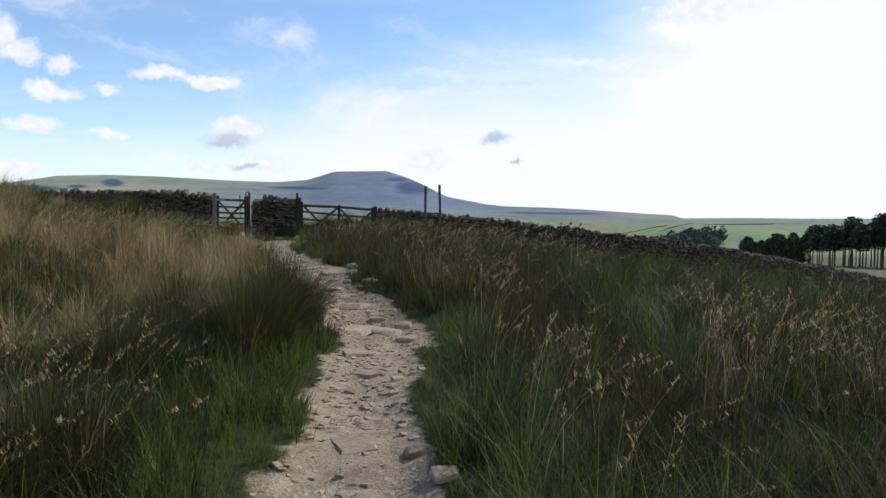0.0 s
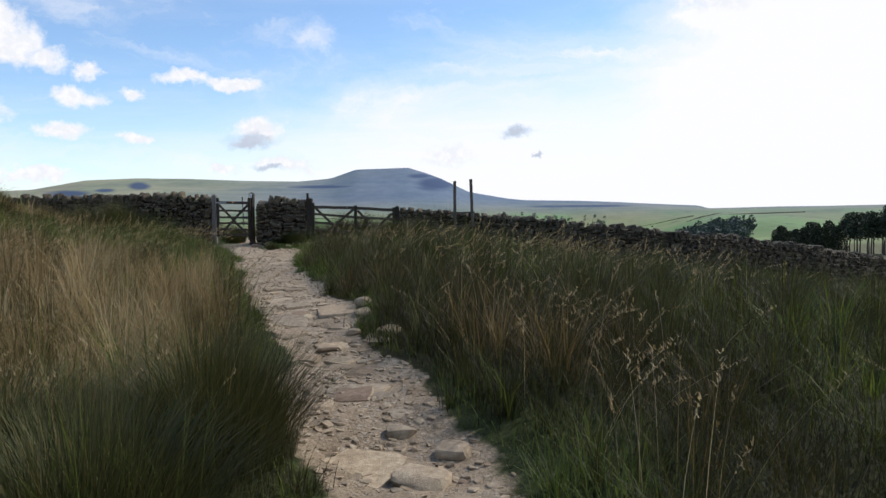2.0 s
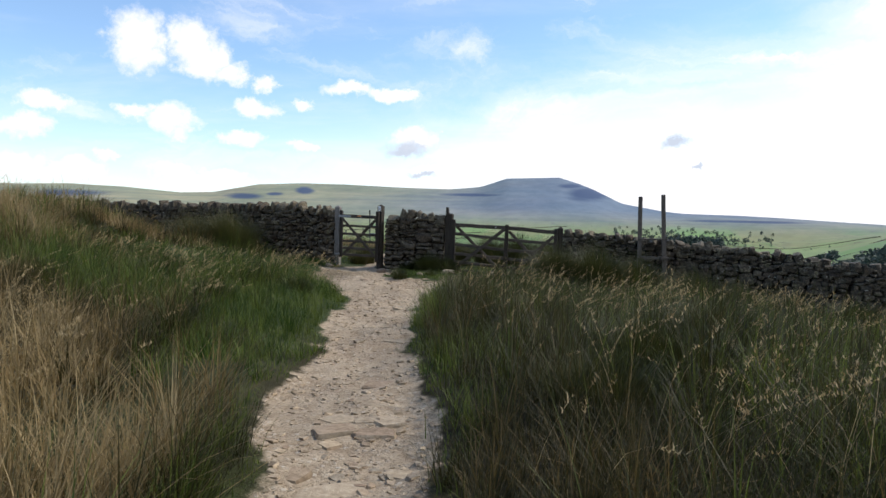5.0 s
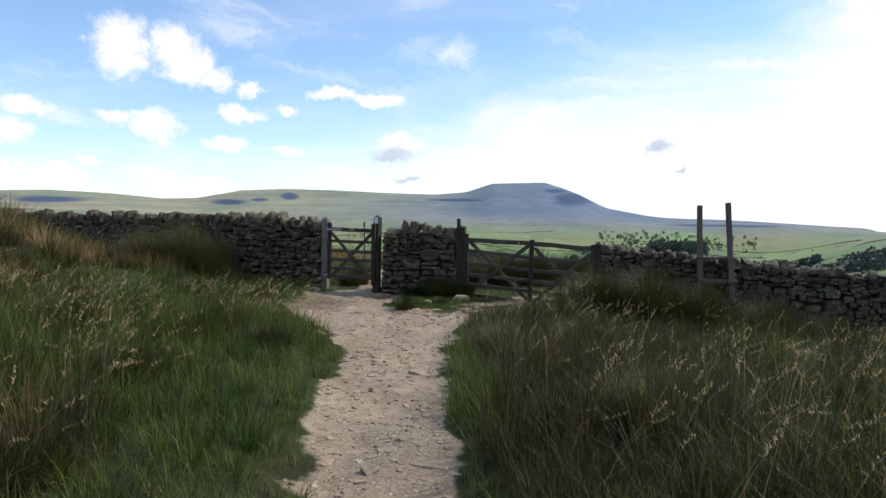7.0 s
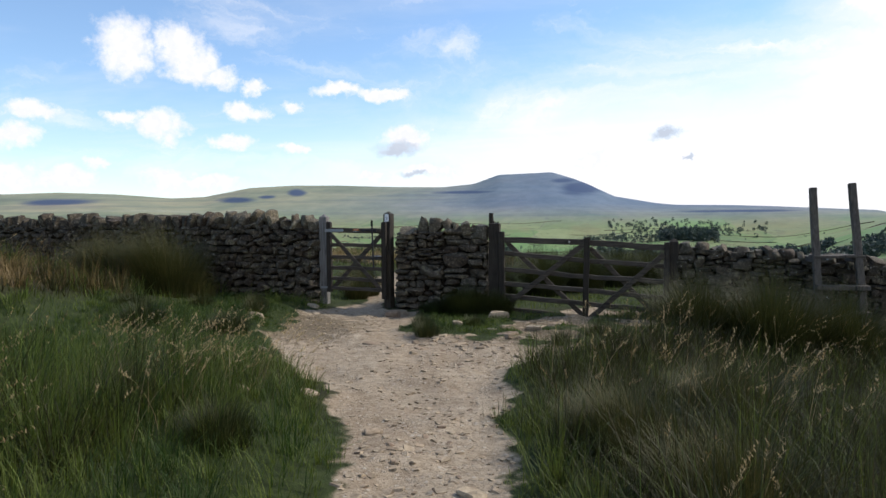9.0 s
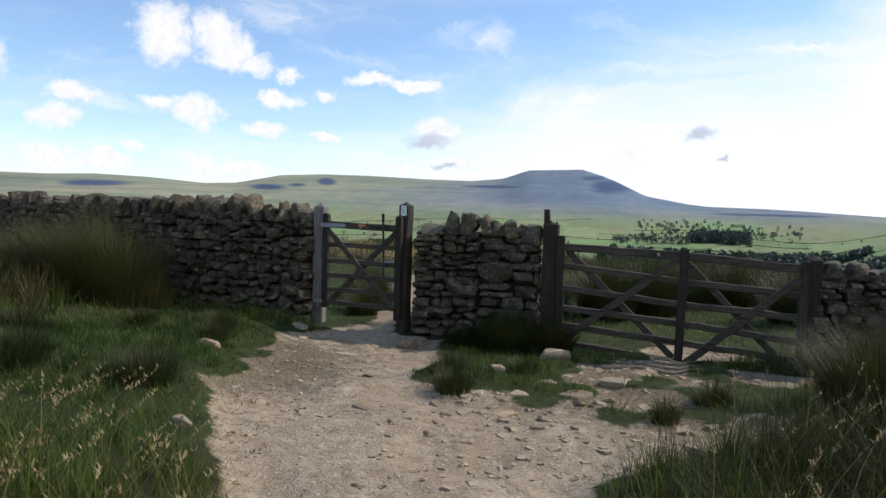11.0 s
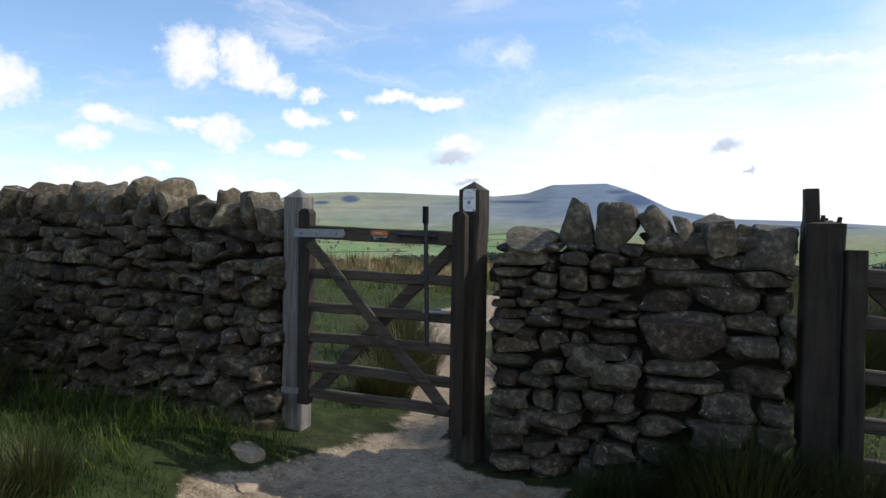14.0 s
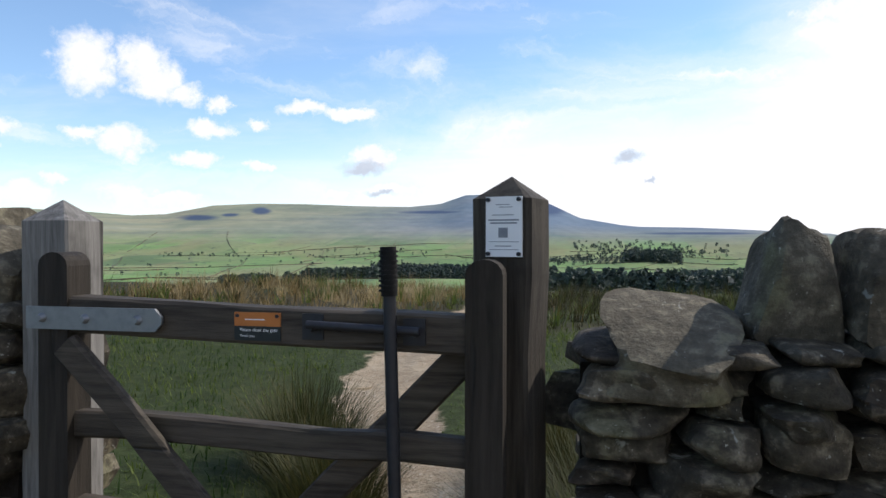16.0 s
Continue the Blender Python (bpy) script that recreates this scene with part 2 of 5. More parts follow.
# ---- materials ----
def material(name):
    m = bpy.data.materials.new(name)
    m.use_nodes = True
    n = Net(m.node_tree)
    return m, n


def finish(n, color, rough=0.8, bump=None, strength=0.3, dist=0.02, metal=0.0, spec=0.3):
    b = n.node("ShaderNodeBsdfPrincipled", {"Base Color": color, "Roughness": rough, "Metallic": metal, "Specular IOR Level": spec})
    if bump is not None:
        b.inputs["Normal"].default_value = (0, 0, 0)
        n.feed(b.inputs["Normal"], n.node("ShaderNodeBump", {"Height": bump, "Strength": strength, "Distance": dist}))
    n.node("ShaderNodeOutputMaterial", {"Surface": b})
    return b


def mat_ground():
    m, n = material("ground")
    pos = n.node("ShaderNodeNewGeometry").outputs["Position"]
    soil = n.node("ShaderNodeAttribute", attribute_name="soil").outputs["Fac"]
    wild = n.node("ShaderNodeAttribute", attribute_name="wild").outputs["Fac"]
    big, fine, grit = n.noise(pos, 0.9, 5).outputs[0], n.noise(pos, 9, 6, 0.65).outputs[0], n.noise(pos, 55, 4, 0.7).outputs[0]
    dirt = n.ramp(fine, [(0.25, (0.19, 0.142, 0.094)), (0.5, (0.345, 0.276, 0.190)), (0.75, (0.47, 0.39, 0.285))])
    dirt = n.mix(n.step(big, 0.40, 0.60), dirt, n.mix(0.45, dirt, (0.22, 0.162, 0.105, 1)))
    dirt = n.mix(n.step(grit, 0.56, 0.68, 0.0, 0.55), dirt, (0.46, 0.41, 0.33, 1))
    dirt = n.mix(n.step(grit, 0.46, 0.36, 0.0, 0.7), dirt, (0.12, 0.087, 0.058, 1))
    chips = n.node("ShaderNodeTexVoronoi", {"Vector": pos, "Scale": 26.0, "Randomness": 1.0})
    chip_tone = n.node("ShaderNodeSeparateColor", {0: chips.outputs["Color"]}).outputs[0]
    bedded = n.math("MULTIPLY", n.step(chips.outputs["Distance"], 0.40, 0.30), n.step(chip_tone, 0.62, 0.70, 0.0, 0.55))
    dirt = n.mix(bedded, dirt, n.ramp(chip_tone, [(0.62, (0.24, 0.20, 0.155)), (0.85, (0.44, 0.39, 0.31)), (1.0, (0.50, 0.46, 0.385))]))
    # brown gravel trodden out beside the gates
    for gx, gy, rad in ((-7.9, 21.6, 1.5), (-4.2, 22.2, 1.5)):
        off = n.vmath("MULTIPLY", n.vmath("SUBTRACT", pos, (gx, gy, 0)).outputs[0], (1 / rad, 1 / rad, 0)).outputs[0]
        reach = n.math("ADD", n.vmath("LENGTH", off).outputs["Value"], n.math("MULTIPLY", n.math("SUBTRACT", fine, 0.5), 1.2))
        dirt = n.mix(n.step(reach, 0.5, 1.15, 0.84, 0.0), dirt, n.ramp(grit, [(0.35, (0.055, 0.042, 0.026)), (0.55, (0.15, 0.115, 0.07)), (0.72, (0.33, 0.28, 0.20))]))
    turf = n.ramp(fine, [(0.25, (0.014, 0.020, 0.006)), (0.55, (0.036, 0.050, 0.015)), (0.8, (0.075, 0.085, 0.032))])
    litter = n.ramp(fine, [(0.25, (0.018, 0.016, 0.008)), (0.6, (0.045, 0.038, 0.018)), (0.85, (0.11, 0.085, 0.04))])
    grass = n.mix(wild, turf, litter)
    edge = n.math("ADD", soil, n.math("MULTIPLY", n.math("SUBTRACT", fine, 0.5), 0.5))
    near = n.mix(n.step(edge, 0.40, 0.62), grass, dirt)
    # far fields and moor, picked by the distance across the valley
    far = n.node("ShaderNodeAttribute", attribute_name="far").outputs["Fac"]
    fields = n.node("ShaderNodeTexVoronoi", {"Vector": n.vmath("MULTIPLY", pos, (0.0062, 0.0034, 0.0)).outputs[0], "Scale": 1.0, "Randomness": 0.75}, distance="CHEBYCHEV")
    pick = n.node("ShaderNodeSeparateColor", {0: fields.outputs["Color"]}).outputs[0]
    pasture = n.ramp(pick, [(0.0, (0.11, 0.165, 0.065)), (0.3, (0.165, 0.29, 0.085)), (0.5, (0.145, 0.225, 0.075)), (0.68, (0.25, 0.26, 0.125)), (0.85, (0.185, 0.32, 0.09)), (1.0, (0.20, 0.235, 0.105))])
    lines = n.node("ShaderNodeTexVoronoi", {"Vector": n.vmath("MULTIPLY", pos, (0.0062, 0.0034, 0.0)).outputs[0], "Scale": 1.0, "Randomness": 0.75}, feature="DISTANCE_TO_EDGE")
    pasture = n.mix(n.step(lines.outputs["Distance"], 0.004, 0.016, 0.34, 0.0), pasture, (0.08, 0.09, 0.07, 1))
    speck = n.noise(pos, 0.035, 5, 0.7).outputs[0]
    pasture = n.mix(n.step(speck, 0.58, 0.66, 0.0, 0.8), pasture, (0.035, 0.055, 0.03, 1))
    # a little haze mixed into the field colours
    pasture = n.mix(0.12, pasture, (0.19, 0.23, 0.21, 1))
    pale = n.noise(n.vmath("MULTIPLY", pos, (0.009, 0.004, 0.0)).outputs[0], 1.0, 6, 0.65).outputs[0]
    pasture = n.mix(n.step(pale, 0.46, 0.66, 0.0, 0.65), pasture, (0.235, 0.225, 0.115, 1))
    reach = n.vmath("LENGTH", n.vmath("MULTIPLY", pos, (1, 1, 0)).outputs[0]).outputs["Value"]
    rough_land = n.ramp(n.noise(pos, 0.16, 5, 0.65).outputs[0], [(0.32, (0.050, 0.055, 0.024)), (0.55, (0.105, 0.100, 0.042)), (0.72, (0.165, 0.145, 0.062))])
    pasture = n.mix(n.step(n.math("ADD", reach, n.math("MULTIPLY", speck, 160.0)), 400.0, 560.0, 0.92, 0.0), pasture, rough_land)
    patch = n.noise(n.vmath("MULTIPLY", pos, (0.0026, 0.0014, 0.006)).outputs[0], 1.0, 6, 0.6).outputs[0]
    moor = n.ramp(patch, [(0.30, (0.17, 0.20, 0.15)), (0.45, (0.25, 0.27, 0.18)), (0.60, (0.33, 0.315, 0.205)), (0.75, (0.33, 0.275, 0.21))])
    band = n.noise(n.vmath("MULTIPLY", pos, (0.0030, 0.0030, 0.020)).outputs[0], 1.0, 4, 0.6).outputs[0]
    moor = n.mix(n.step(band, 0.50, 0.68, 0.0, 0.22), moor, (0.10, 0.12, 0.13, 1))
    rise = n.node("ShaderNodeSeparateXYZ", {0: pos}).outputs[2]
    # limestone terraces in level steps along the slopes
    terrace = n.noise(n.vmath("MULTIPLY", pos, (0.0012, 0.0012, 0.085)).outputs[0], 1.0, 5, 0.65).outputs[0]
    moor = n.mix(n.step(terrace, 0.50, 0.60, 0.0, 0.34), moor, (0.10, 0.13, 0.13, 1))
    moor = n.mix(n.step(terrace, 0.42, 0.34, 0.0, 0.35), moor, (0.36, 0.36, 0.29, 1))
    hill = n.mix(n.step(n.math("ADD", rise, n.math("MULTIPLY", speck, 50.0)), 8.0, 66.0), pasture, moor)
    # distance haze put into the colour: higher ground towards the right turns blue
    haze_tint = n.math("MULTIPLY", n.step(n.node("ShaderNodeSeparateXYZ", {0: pos}).outputs[0], -1150.0, -200.0), n.step(rise, -22.0, 70.0, 0.0, 0.82))
    hill = n.mix(haze_tint, hill, (0.112, 0.168, 0.255, 1))
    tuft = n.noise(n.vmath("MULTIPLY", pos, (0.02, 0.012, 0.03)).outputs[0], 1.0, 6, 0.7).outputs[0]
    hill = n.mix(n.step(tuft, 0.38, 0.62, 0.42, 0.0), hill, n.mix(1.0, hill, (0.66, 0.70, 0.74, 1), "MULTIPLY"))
    # cloud shadows painted dark blue on the moor and the summit's steep flank
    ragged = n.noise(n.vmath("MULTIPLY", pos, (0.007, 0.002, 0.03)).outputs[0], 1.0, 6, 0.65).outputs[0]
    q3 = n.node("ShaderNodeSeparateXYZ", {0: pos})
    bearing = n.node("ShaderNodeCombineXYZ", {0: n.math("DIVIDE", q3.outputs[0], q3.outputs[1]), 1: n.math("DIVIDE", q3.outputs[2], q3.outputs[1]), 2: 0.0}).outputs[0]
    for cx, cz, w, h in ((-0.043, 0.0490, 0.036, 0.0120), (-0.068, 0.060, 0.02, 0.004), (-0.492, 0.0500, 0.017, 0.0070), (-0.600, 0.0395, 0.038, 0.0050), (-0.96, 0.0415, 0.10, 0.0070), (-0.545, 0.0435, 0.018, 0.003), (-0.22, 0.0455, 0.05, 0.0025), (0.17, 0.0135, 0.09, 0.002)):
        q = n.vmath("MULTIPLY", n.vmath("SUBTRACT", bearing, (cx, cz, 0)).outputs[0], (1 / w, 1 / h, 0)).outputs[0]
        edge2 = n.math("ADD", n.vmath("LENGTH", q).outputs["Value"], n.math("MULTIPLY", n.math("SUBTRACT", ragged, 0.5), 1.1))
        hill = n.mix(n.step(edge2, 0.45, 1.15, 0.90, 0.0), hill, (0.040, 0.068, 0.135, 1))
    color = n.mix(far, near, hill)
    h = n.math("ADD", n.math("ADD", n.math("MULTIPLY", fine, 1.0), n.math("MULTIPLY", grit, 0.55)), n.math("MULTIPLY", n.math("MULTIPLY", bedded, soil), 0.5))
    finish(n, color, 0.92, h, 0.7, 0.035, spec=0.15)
    return m


def mat_stone(name, dark, mid, light, moss=0.25, lichen=0.5, size=1.0):
    m, n = material(name)
    co = n.node("ShaderNodeTexCoord").outputs["Object"]
    rnd = n.node("ShaderNodeObjectInfo").outputs["Random"]
    isl = n.node("ShaderNodeNewGeometry").outputs["Random Per Island"]
    pos = n.node("ShaderNodeNewGeometry").outputs["Position"]
    seed = n.math("FRACT", n.math("ADD", rnd, isl))
    big, fine, grain = n.noise(pos, 7 * size, 5, 0.6).outputs[0], n.noise(pos, 28 * size, 6, 0.65).outputs[0], n.noise(pos, 120 * size, 3, 0.7).outputs[0]
    c = n.ramp(n.math("ADD", n.math("MULTIPLY", fine, 0.6), n.math("MULTIPLY", big, 0.4)), [(0.30, dark), (0.52, mid), (0.72, light)])
    tint = n.ramp(seed, [(0.0, (0.60, 0.53, 0.46)), (0.3, (1.12, 1.06, 0.95)), (0.5, (0.72, 0.71, 0.67)), (0.78, (1.25, 1.16, 1.0)), (1.0, (0.60, 0.50, 0.45))])
    c = n.mix(1.0, c, tint, "MULTIPLY")
    c = n.mix(n.step(big, 0.56, 0.70, 0.0, moss), c, (0.085, 0.095, 0.035, 1))
    spot = n.noise(pos, 17 * size, 4, 0.6, 0.6).outputs[0]
    c = n.mix(n.step(spot, 0.645, 0.70, 0.0, lichen), c, (0.46, 0.47, 0.42, 1))
    speck = n.noise(pos, 95 * size, 3, 0.6).outputs[0]
    c = n.mix(n.math("MULTIPLY", n.step(speck, 0.66, 0.72), n.step(big, 0.35, 0.6, 0.0, lichen)), c, (0.50, 0.48, 0.40, 1))
    bed = n.noise(n.vmath("MULTIPLY", pos, (5, 5, 60)).outputs[0], size, 4, 0.6).outputs[0]
    c = n.mix(n.step(bed, 0.42, 0.30, 0.0, 0.22), c, n.mix(1.0, c, (0.45, 0.42, 0.40, 1), "MULTIPLY"))
    h = n.math("ADD", n.math("ADD", n.math("MULTIPLY", fine, 0.9), n.math("MULTIPLY", grain, 0.35)), n.math("MULTIPLY", bed, 0.14))
    finish(n, c, 0.86, h, 0.55, 0.02, spec=0.25)
    return m


def mat_wood(name, dark, light, axis, algae=0.2):
    m, n = material(name)
    pos = n.node("ShaderNodeTexCoord").outputs["Object"]
    k = {"x": (2.0, 30, 30), "z": (30, 30, 2.0)}[axis]
    g = n.noise(n.vmath("MULTIPLY", pos, k).outputs[0], 1.6, 6, 0.7, 0.3).outputs[0]
    wide = n.noise(pos, 4.5, 4, 0.6).outputs[0]
    crack = n.noise(n.vmath("MULTIPLY", pos, tuple(v * 0.8 for v in k)).outputs[0], 1.0, 3, 0.5).outputs[0]
    c = n.ramp(g, [(0.28, dark), (0.72, light)])
    c = n.mix(n.step(wide, 0.5, 0.7, 0.0, algae), c, (0.085, 0.085, 0.045, 1))
    c = n.mix(n.step(wide, 0.42, 0.28, 0.0, 0.45), c, tuple(v * 0.5 for v in dark) + (1,))
    c = n.mix(n.step(crack, 0.33, 0.27), c, (0.02, 0.018, 0.015, 1))
    finish(n, c, 0.78, n.math("SUBTRACT", g, n.step(crack, 0.34, 0.27)), 0.55, 0.006, spec=0.28)
    return m


def mat_plain(name, color, rough=0.5, metal=0.0, scale=40.0, wear=0.25):
    m, n = material(name)
    pos = n.node("ShaderNodeTexCoord").outputs["Object"]
    w = n.noise(pos, scale, 5, 0.6).outputs[0]
    c = n.mix(n.step(w, 0.4, 0.75, 0.0, wear), (*color, 1), tuple(v * 0.5 for v in color) + (1,))
    finish(n, c, n.step(w, 0.3, 0.7, rough * 0.8, min(1, rough * 1.2)), w, 0.15, 0.003, metal)
    return m


def mat_blades(name, stops, glow=0.35, rough=0.6):
    """Grass: colour by each blade's own tone, with some light let through."""
    m, n = material(name)
    tone = n.node("ShaderNodeAttribute", attribute_name="tone").outputs["Fac"]
    c = n.ramp(tone, stops)
    pos = n.node("ShaderNodeNewGeometry").outputs["Position"]
    v = n.noise(pos, 14, 3, 0.6).outputs[0]
    c = n.mix(n.step(v, 0.3, 0.7, 0.35, 0.0), c, n.mix(1.0, c, (0.55, 0.55, 0.5, 1), "MULTIPLY"))
    b = n.node("ShaderNodeBsdfPrincipled", {"Base Color": c, "Roughness": rough, "Specular IOR Level": 0.25})
    t = n.node("ShaderNodeBsdfTranslucent", {"Color": c})
    s = n.node("ShaderNodeMixShader", {0: glow, 1: b, 2: t})
    n.node("ShaderNodeOutputMaterial", {"Surface": s})
    return m


M_GROUND = mat_ground()
M_WALL = mat_stone("gritstone", (0.016, 0.0145, 0.012), (0.070, 0.063, 0.051), (0.29, 0.265, 0.215), 0.4, 0.6)
M_SLAB = mat_stone("path_stone", (0.20, 0.162, 0.118), (0.35, 0.295, 0.225), (0.48, 0.42, 0.335), 0.05, 0.2)
M_COPE = mat_stone("cope_gritstone", (0.040, 0.036, 0.029), (0.112, 0.102, 0.081), (0.32, 0.295, 0.235), 0.45, 0.45)
# shade in the gaps between stones is put into this near-black core
M_CORE_SHADE = mat_stone("wall_core", (0.008, 0.007, 0.006), (0.018, 0.015, 0.012), (0.03, 0.025, 0.02), 0.0, 0.0)
M_RAIL = mat_wood("weathered_rail", (0.014, 0.011, 0.008), (0.100, 0.083, 0.065), "x", 0.12)
M_POST = mat_wood("weathered_post", (0.062, 0.058, 0.053), (0.27, 0.258, 0.24), "z", 0.1)
M_STILE = mat_wood("stile_timber", (0.038, 0.031, 0.025), (0.14, 0.12, 0.098), "z")
M_GATEPOST = mat_wood("gate_post_timber", (0.011, 0.009, 0.0065), (0.068, 0.058, 0.046), "z", 0.15)
M_DARKPOST = mat_wood("dark_post", (0.009, 0.007, 0.005), (0.043, 0.035, 0.027), "z", 0.12)
M_STEEL = mat_plain("galvanised", (0.27, 0.28, 0.29), 0.5, 0.7)
M_IRON = mat_plain("black_iron", (0.045, 0.045, 0.05), 0.5, 0.6)
M_RUBBER = mat_plain("black_rubber", (0.010, 0.010, 0.010), 0.95)
M_WHITE = mat_plain("white_sign", (0.78, 0.79, 0.80), 0.35, 0, 12, 0.08)
M_INK = mat_plain("grey_ink", (0.22, 0.24, 0.27), 0.6)
M_ORANGE = mat_plain("orange_plate", (0.48, 0.17, 0.045), 0.45)
M_BLACK = mat_plain("dark_plate", (0.022, 0.028, 0.028), 0.45)
M_GRASS = mat_blades("grass", [(0.0, (0.033, 0.068, 0.012)), (0.13, (0.150, 0.196, 0.036)), (0.3, (0.027, 0.031, 0.009)), (0.48, (0.050, 0.044, 0.015)), (0.66, (0.235, 0.162, 0.064)), (1.0, (0.50, 0.39, 0.21))], 0.42)
M_RUSH = mat_blades("rush", [(0.0, (0.026, 0.036, 0.010)), (0.5, (0.066, 0.070, 0.020)), (0.8, (0.15, 0.12, 0.045)), (1.0, (0.29, 0.22, 0.10))], 0.25)
M_LEAF = mat_blades("needles", [(0.0, (0.018, 0.030, 0.018)), (1.0, (0.058, 0.074, 0.040))], 0.2)
# far trees' greens are lightened and blued to carry the distance haze
M_WOOD = mat_blades("far_wood", [(0.0, (0.038, 0.055, 0.054)), (0.6, (0.058, 0.084, 0.072)), (1.0, (0.090, 0.118, 0.080))], 0.1)
M_BARK = mat_wood("pine_bark", (0.05, 0.038, 0.03), (0.13, 0.10, 0.08), "z", 0.1)


# ---- building helpers ----
def mesh_of(name, verts, faces, mat, smooth=False, sharp=None):
    me = bpy.data.meshes.new(name)
    me.from_pydata([tuple(v) for v in verts], [], [tuple(f) for f in faces])
    me.materials.append(mat)
    if smooth:
        me.polygons.foreach_set("use_smooth", [True] * len(me.polygons))
    if sharp:
        me.set_sharp_from_angle(angle=radians(sharp))
    me.update()
    return me


def big_mesh(name, verts, tris, mat, attrs=(), smooth=True):
    """A large triangle mesh out of arrays, with float attributes per vertex."""
    me = bpy.data.meshes.new(name)
    verts, tris = np.asarray(verts, np.float32), np.asarray(tris, np.int32)
    me.vertices.add(len(verts))
    me.vertices.foreach_set("co", verts.ravel())
    k = tris.shape[1]
    me.loops.add(tris.size)
    me.loops.foreach_set("vertex_index", tris.ravel())
    me.polygons.add(len(tris))
    me.polygons.foreach_set("loop_start", np.arange(len(tris), dtype=np.int32) * k)
    me.polygons.foreach_set("use_smooth", np.full(len(tris), smooth))
    me.update(calc_edges=True)
    for key, values in attrs:
        me.attributes.new(key, "FLOAT", "POINT").data.foreach_set("value", np.asarray(values, np.float32))
    me.materials.append(mat)
    return me


def part(name, me, parent, label=""):
    ob = new(name, me)
    ob.parent = parent
    return tagged(ob, label)


def empty(name, label, category, at=(0, 0, 0), group="", kind=""):
    ob = new(name)
    ob.location = at
    ob.empty_display_size = 0.2
    return tagged(ob, label, category, group, kind)


def beam(p0, p1, width, thick, mat, side=(0, -1, 0), bevel=0.006, segs=6, seed=0, bow=0.004, taper=1.0):
    """A sawn timber from p0 to p1: thick along side, width across both; slightly bowed, with worn edges."""
    r = random.Random(seed)
    p0, p1 = Vector(p0), Vector(p1)
    z = (p1 - p0).normalized()
    y = Vector(side) - z * z.dot(Vector(side))
    y.normalize()
    x = y.cross(z)
    verts, faces = [], []
    ring = []
    w, t, b = width / 2, thick / 2, bevel
    for sx, sy in ((1, 1), (-1, 1), (-1, -1), (1, -1)):
        a, c = (sx * (w - b), sy * t), (sx * w, sy * (t - b))
        ring += [c, a] if sx * sy > 0 else [a, c]
    n = len(ring)
    for i in range(segs + 1):
        f = i / segs
        c = p0.lerp(p1, f) + x * (r.uniform(-bow, bow)) + y * (r.uniform(-bow, bow) * 0.6)
        k = 1 + (taper - 1) * f
        for u, v in ring:
            verts.append(c + x * (u * k + r.uniform(-1, 1) * 0.0012) + y * (v * k + r.uniform(-1, 1) * 0.0012))
    for i in range(segs):
        for j in range(n):
            a, b2 = i * n + j, i * n + (j + 1) % n
            faces.append((a, b2, b2 + n, a + n))
    faces.append(tuple(range(n - 1, -1, -1)))
    faces.append(tuple(range(segs * n, segs * n + n)))
    return mesh_of("timber", verts, faces, mat)


def square_post(x, y, z0, z1, w, mat, peak=0.05, seed=0, turn=0.0):
    """A square post with a low four-sided cap."""
    r = random.Random(seed)
    verts, faces = [], []
    b, h = 0.008, w / 2
    ring = []
    for sx, sy in ((1, 1), (-1, 1), (-1, -1), (1, -1)):
        a, c = (sx * (h - b), sy * h), (sx * h, sy * (h - b))
        ring += [c, a] if sx * sy > 0 else [a, c]
    n, segs = 8, 10
    ct, st = math.cos(turn), math.sin(turn)
    for i in range(segs + 1):
        z = z0 + (z1 - z0) * i / segs
        ox, oy = r.uniform(-0.003, 0.003), r.uniform(-0.003, 0.003)
        for u, v in ring:
            u, v = u + r.uniform(-1, 1) * 0.0015, v + r.uniform(-1, 1) * 0.0015
            verts.append((x + ox + u * ct - v * st, y + oy + u * st + v * ct, z))
    for i in range(segs):
        for j in range(n):
            a, b2 = i * n + j, i * n + (j + 1) % n
            faces.append((a, b2, b2 + n, a + n))
    verts.append((x + r.uniform(-.004, .004), y, z1 + peak))
    top = segs * n
    for j in range(n):
        faces.append((top + j, top + (j + 1) % n, len(verts) - 1))
    return mesh_of("post", verts, faces, mat)


def rod(p0, p1, radius, mat, sides=10, r1=None):
    p0, p1 = Vector(p0), Vector(p1)
    z = (p1 - p0).normalized()
    x = z.orthogonal().normalized()
    y = z.cross(x)
    r1 = radius if r1 is None else r1
    verts, faces = [], []
    for c, rr in ((p0, radius), (p1, r1)):
        for j in range(sides):
            a = 2 * math.pi * j / sides
            verts.append(c + x * rr * math.cos(a) + y * rr * math.sin(a))
    for j in range(sides):
        faces.append((j, (j + 1) % sides, sides + (j + 1) % sides, sides + j))
    faces += [tuple(range(sides - 1, -1, -1)), tuple(range(sides, 2 * sides))]
    return mesh_of("rod", verts, faces, mat, True, 40)


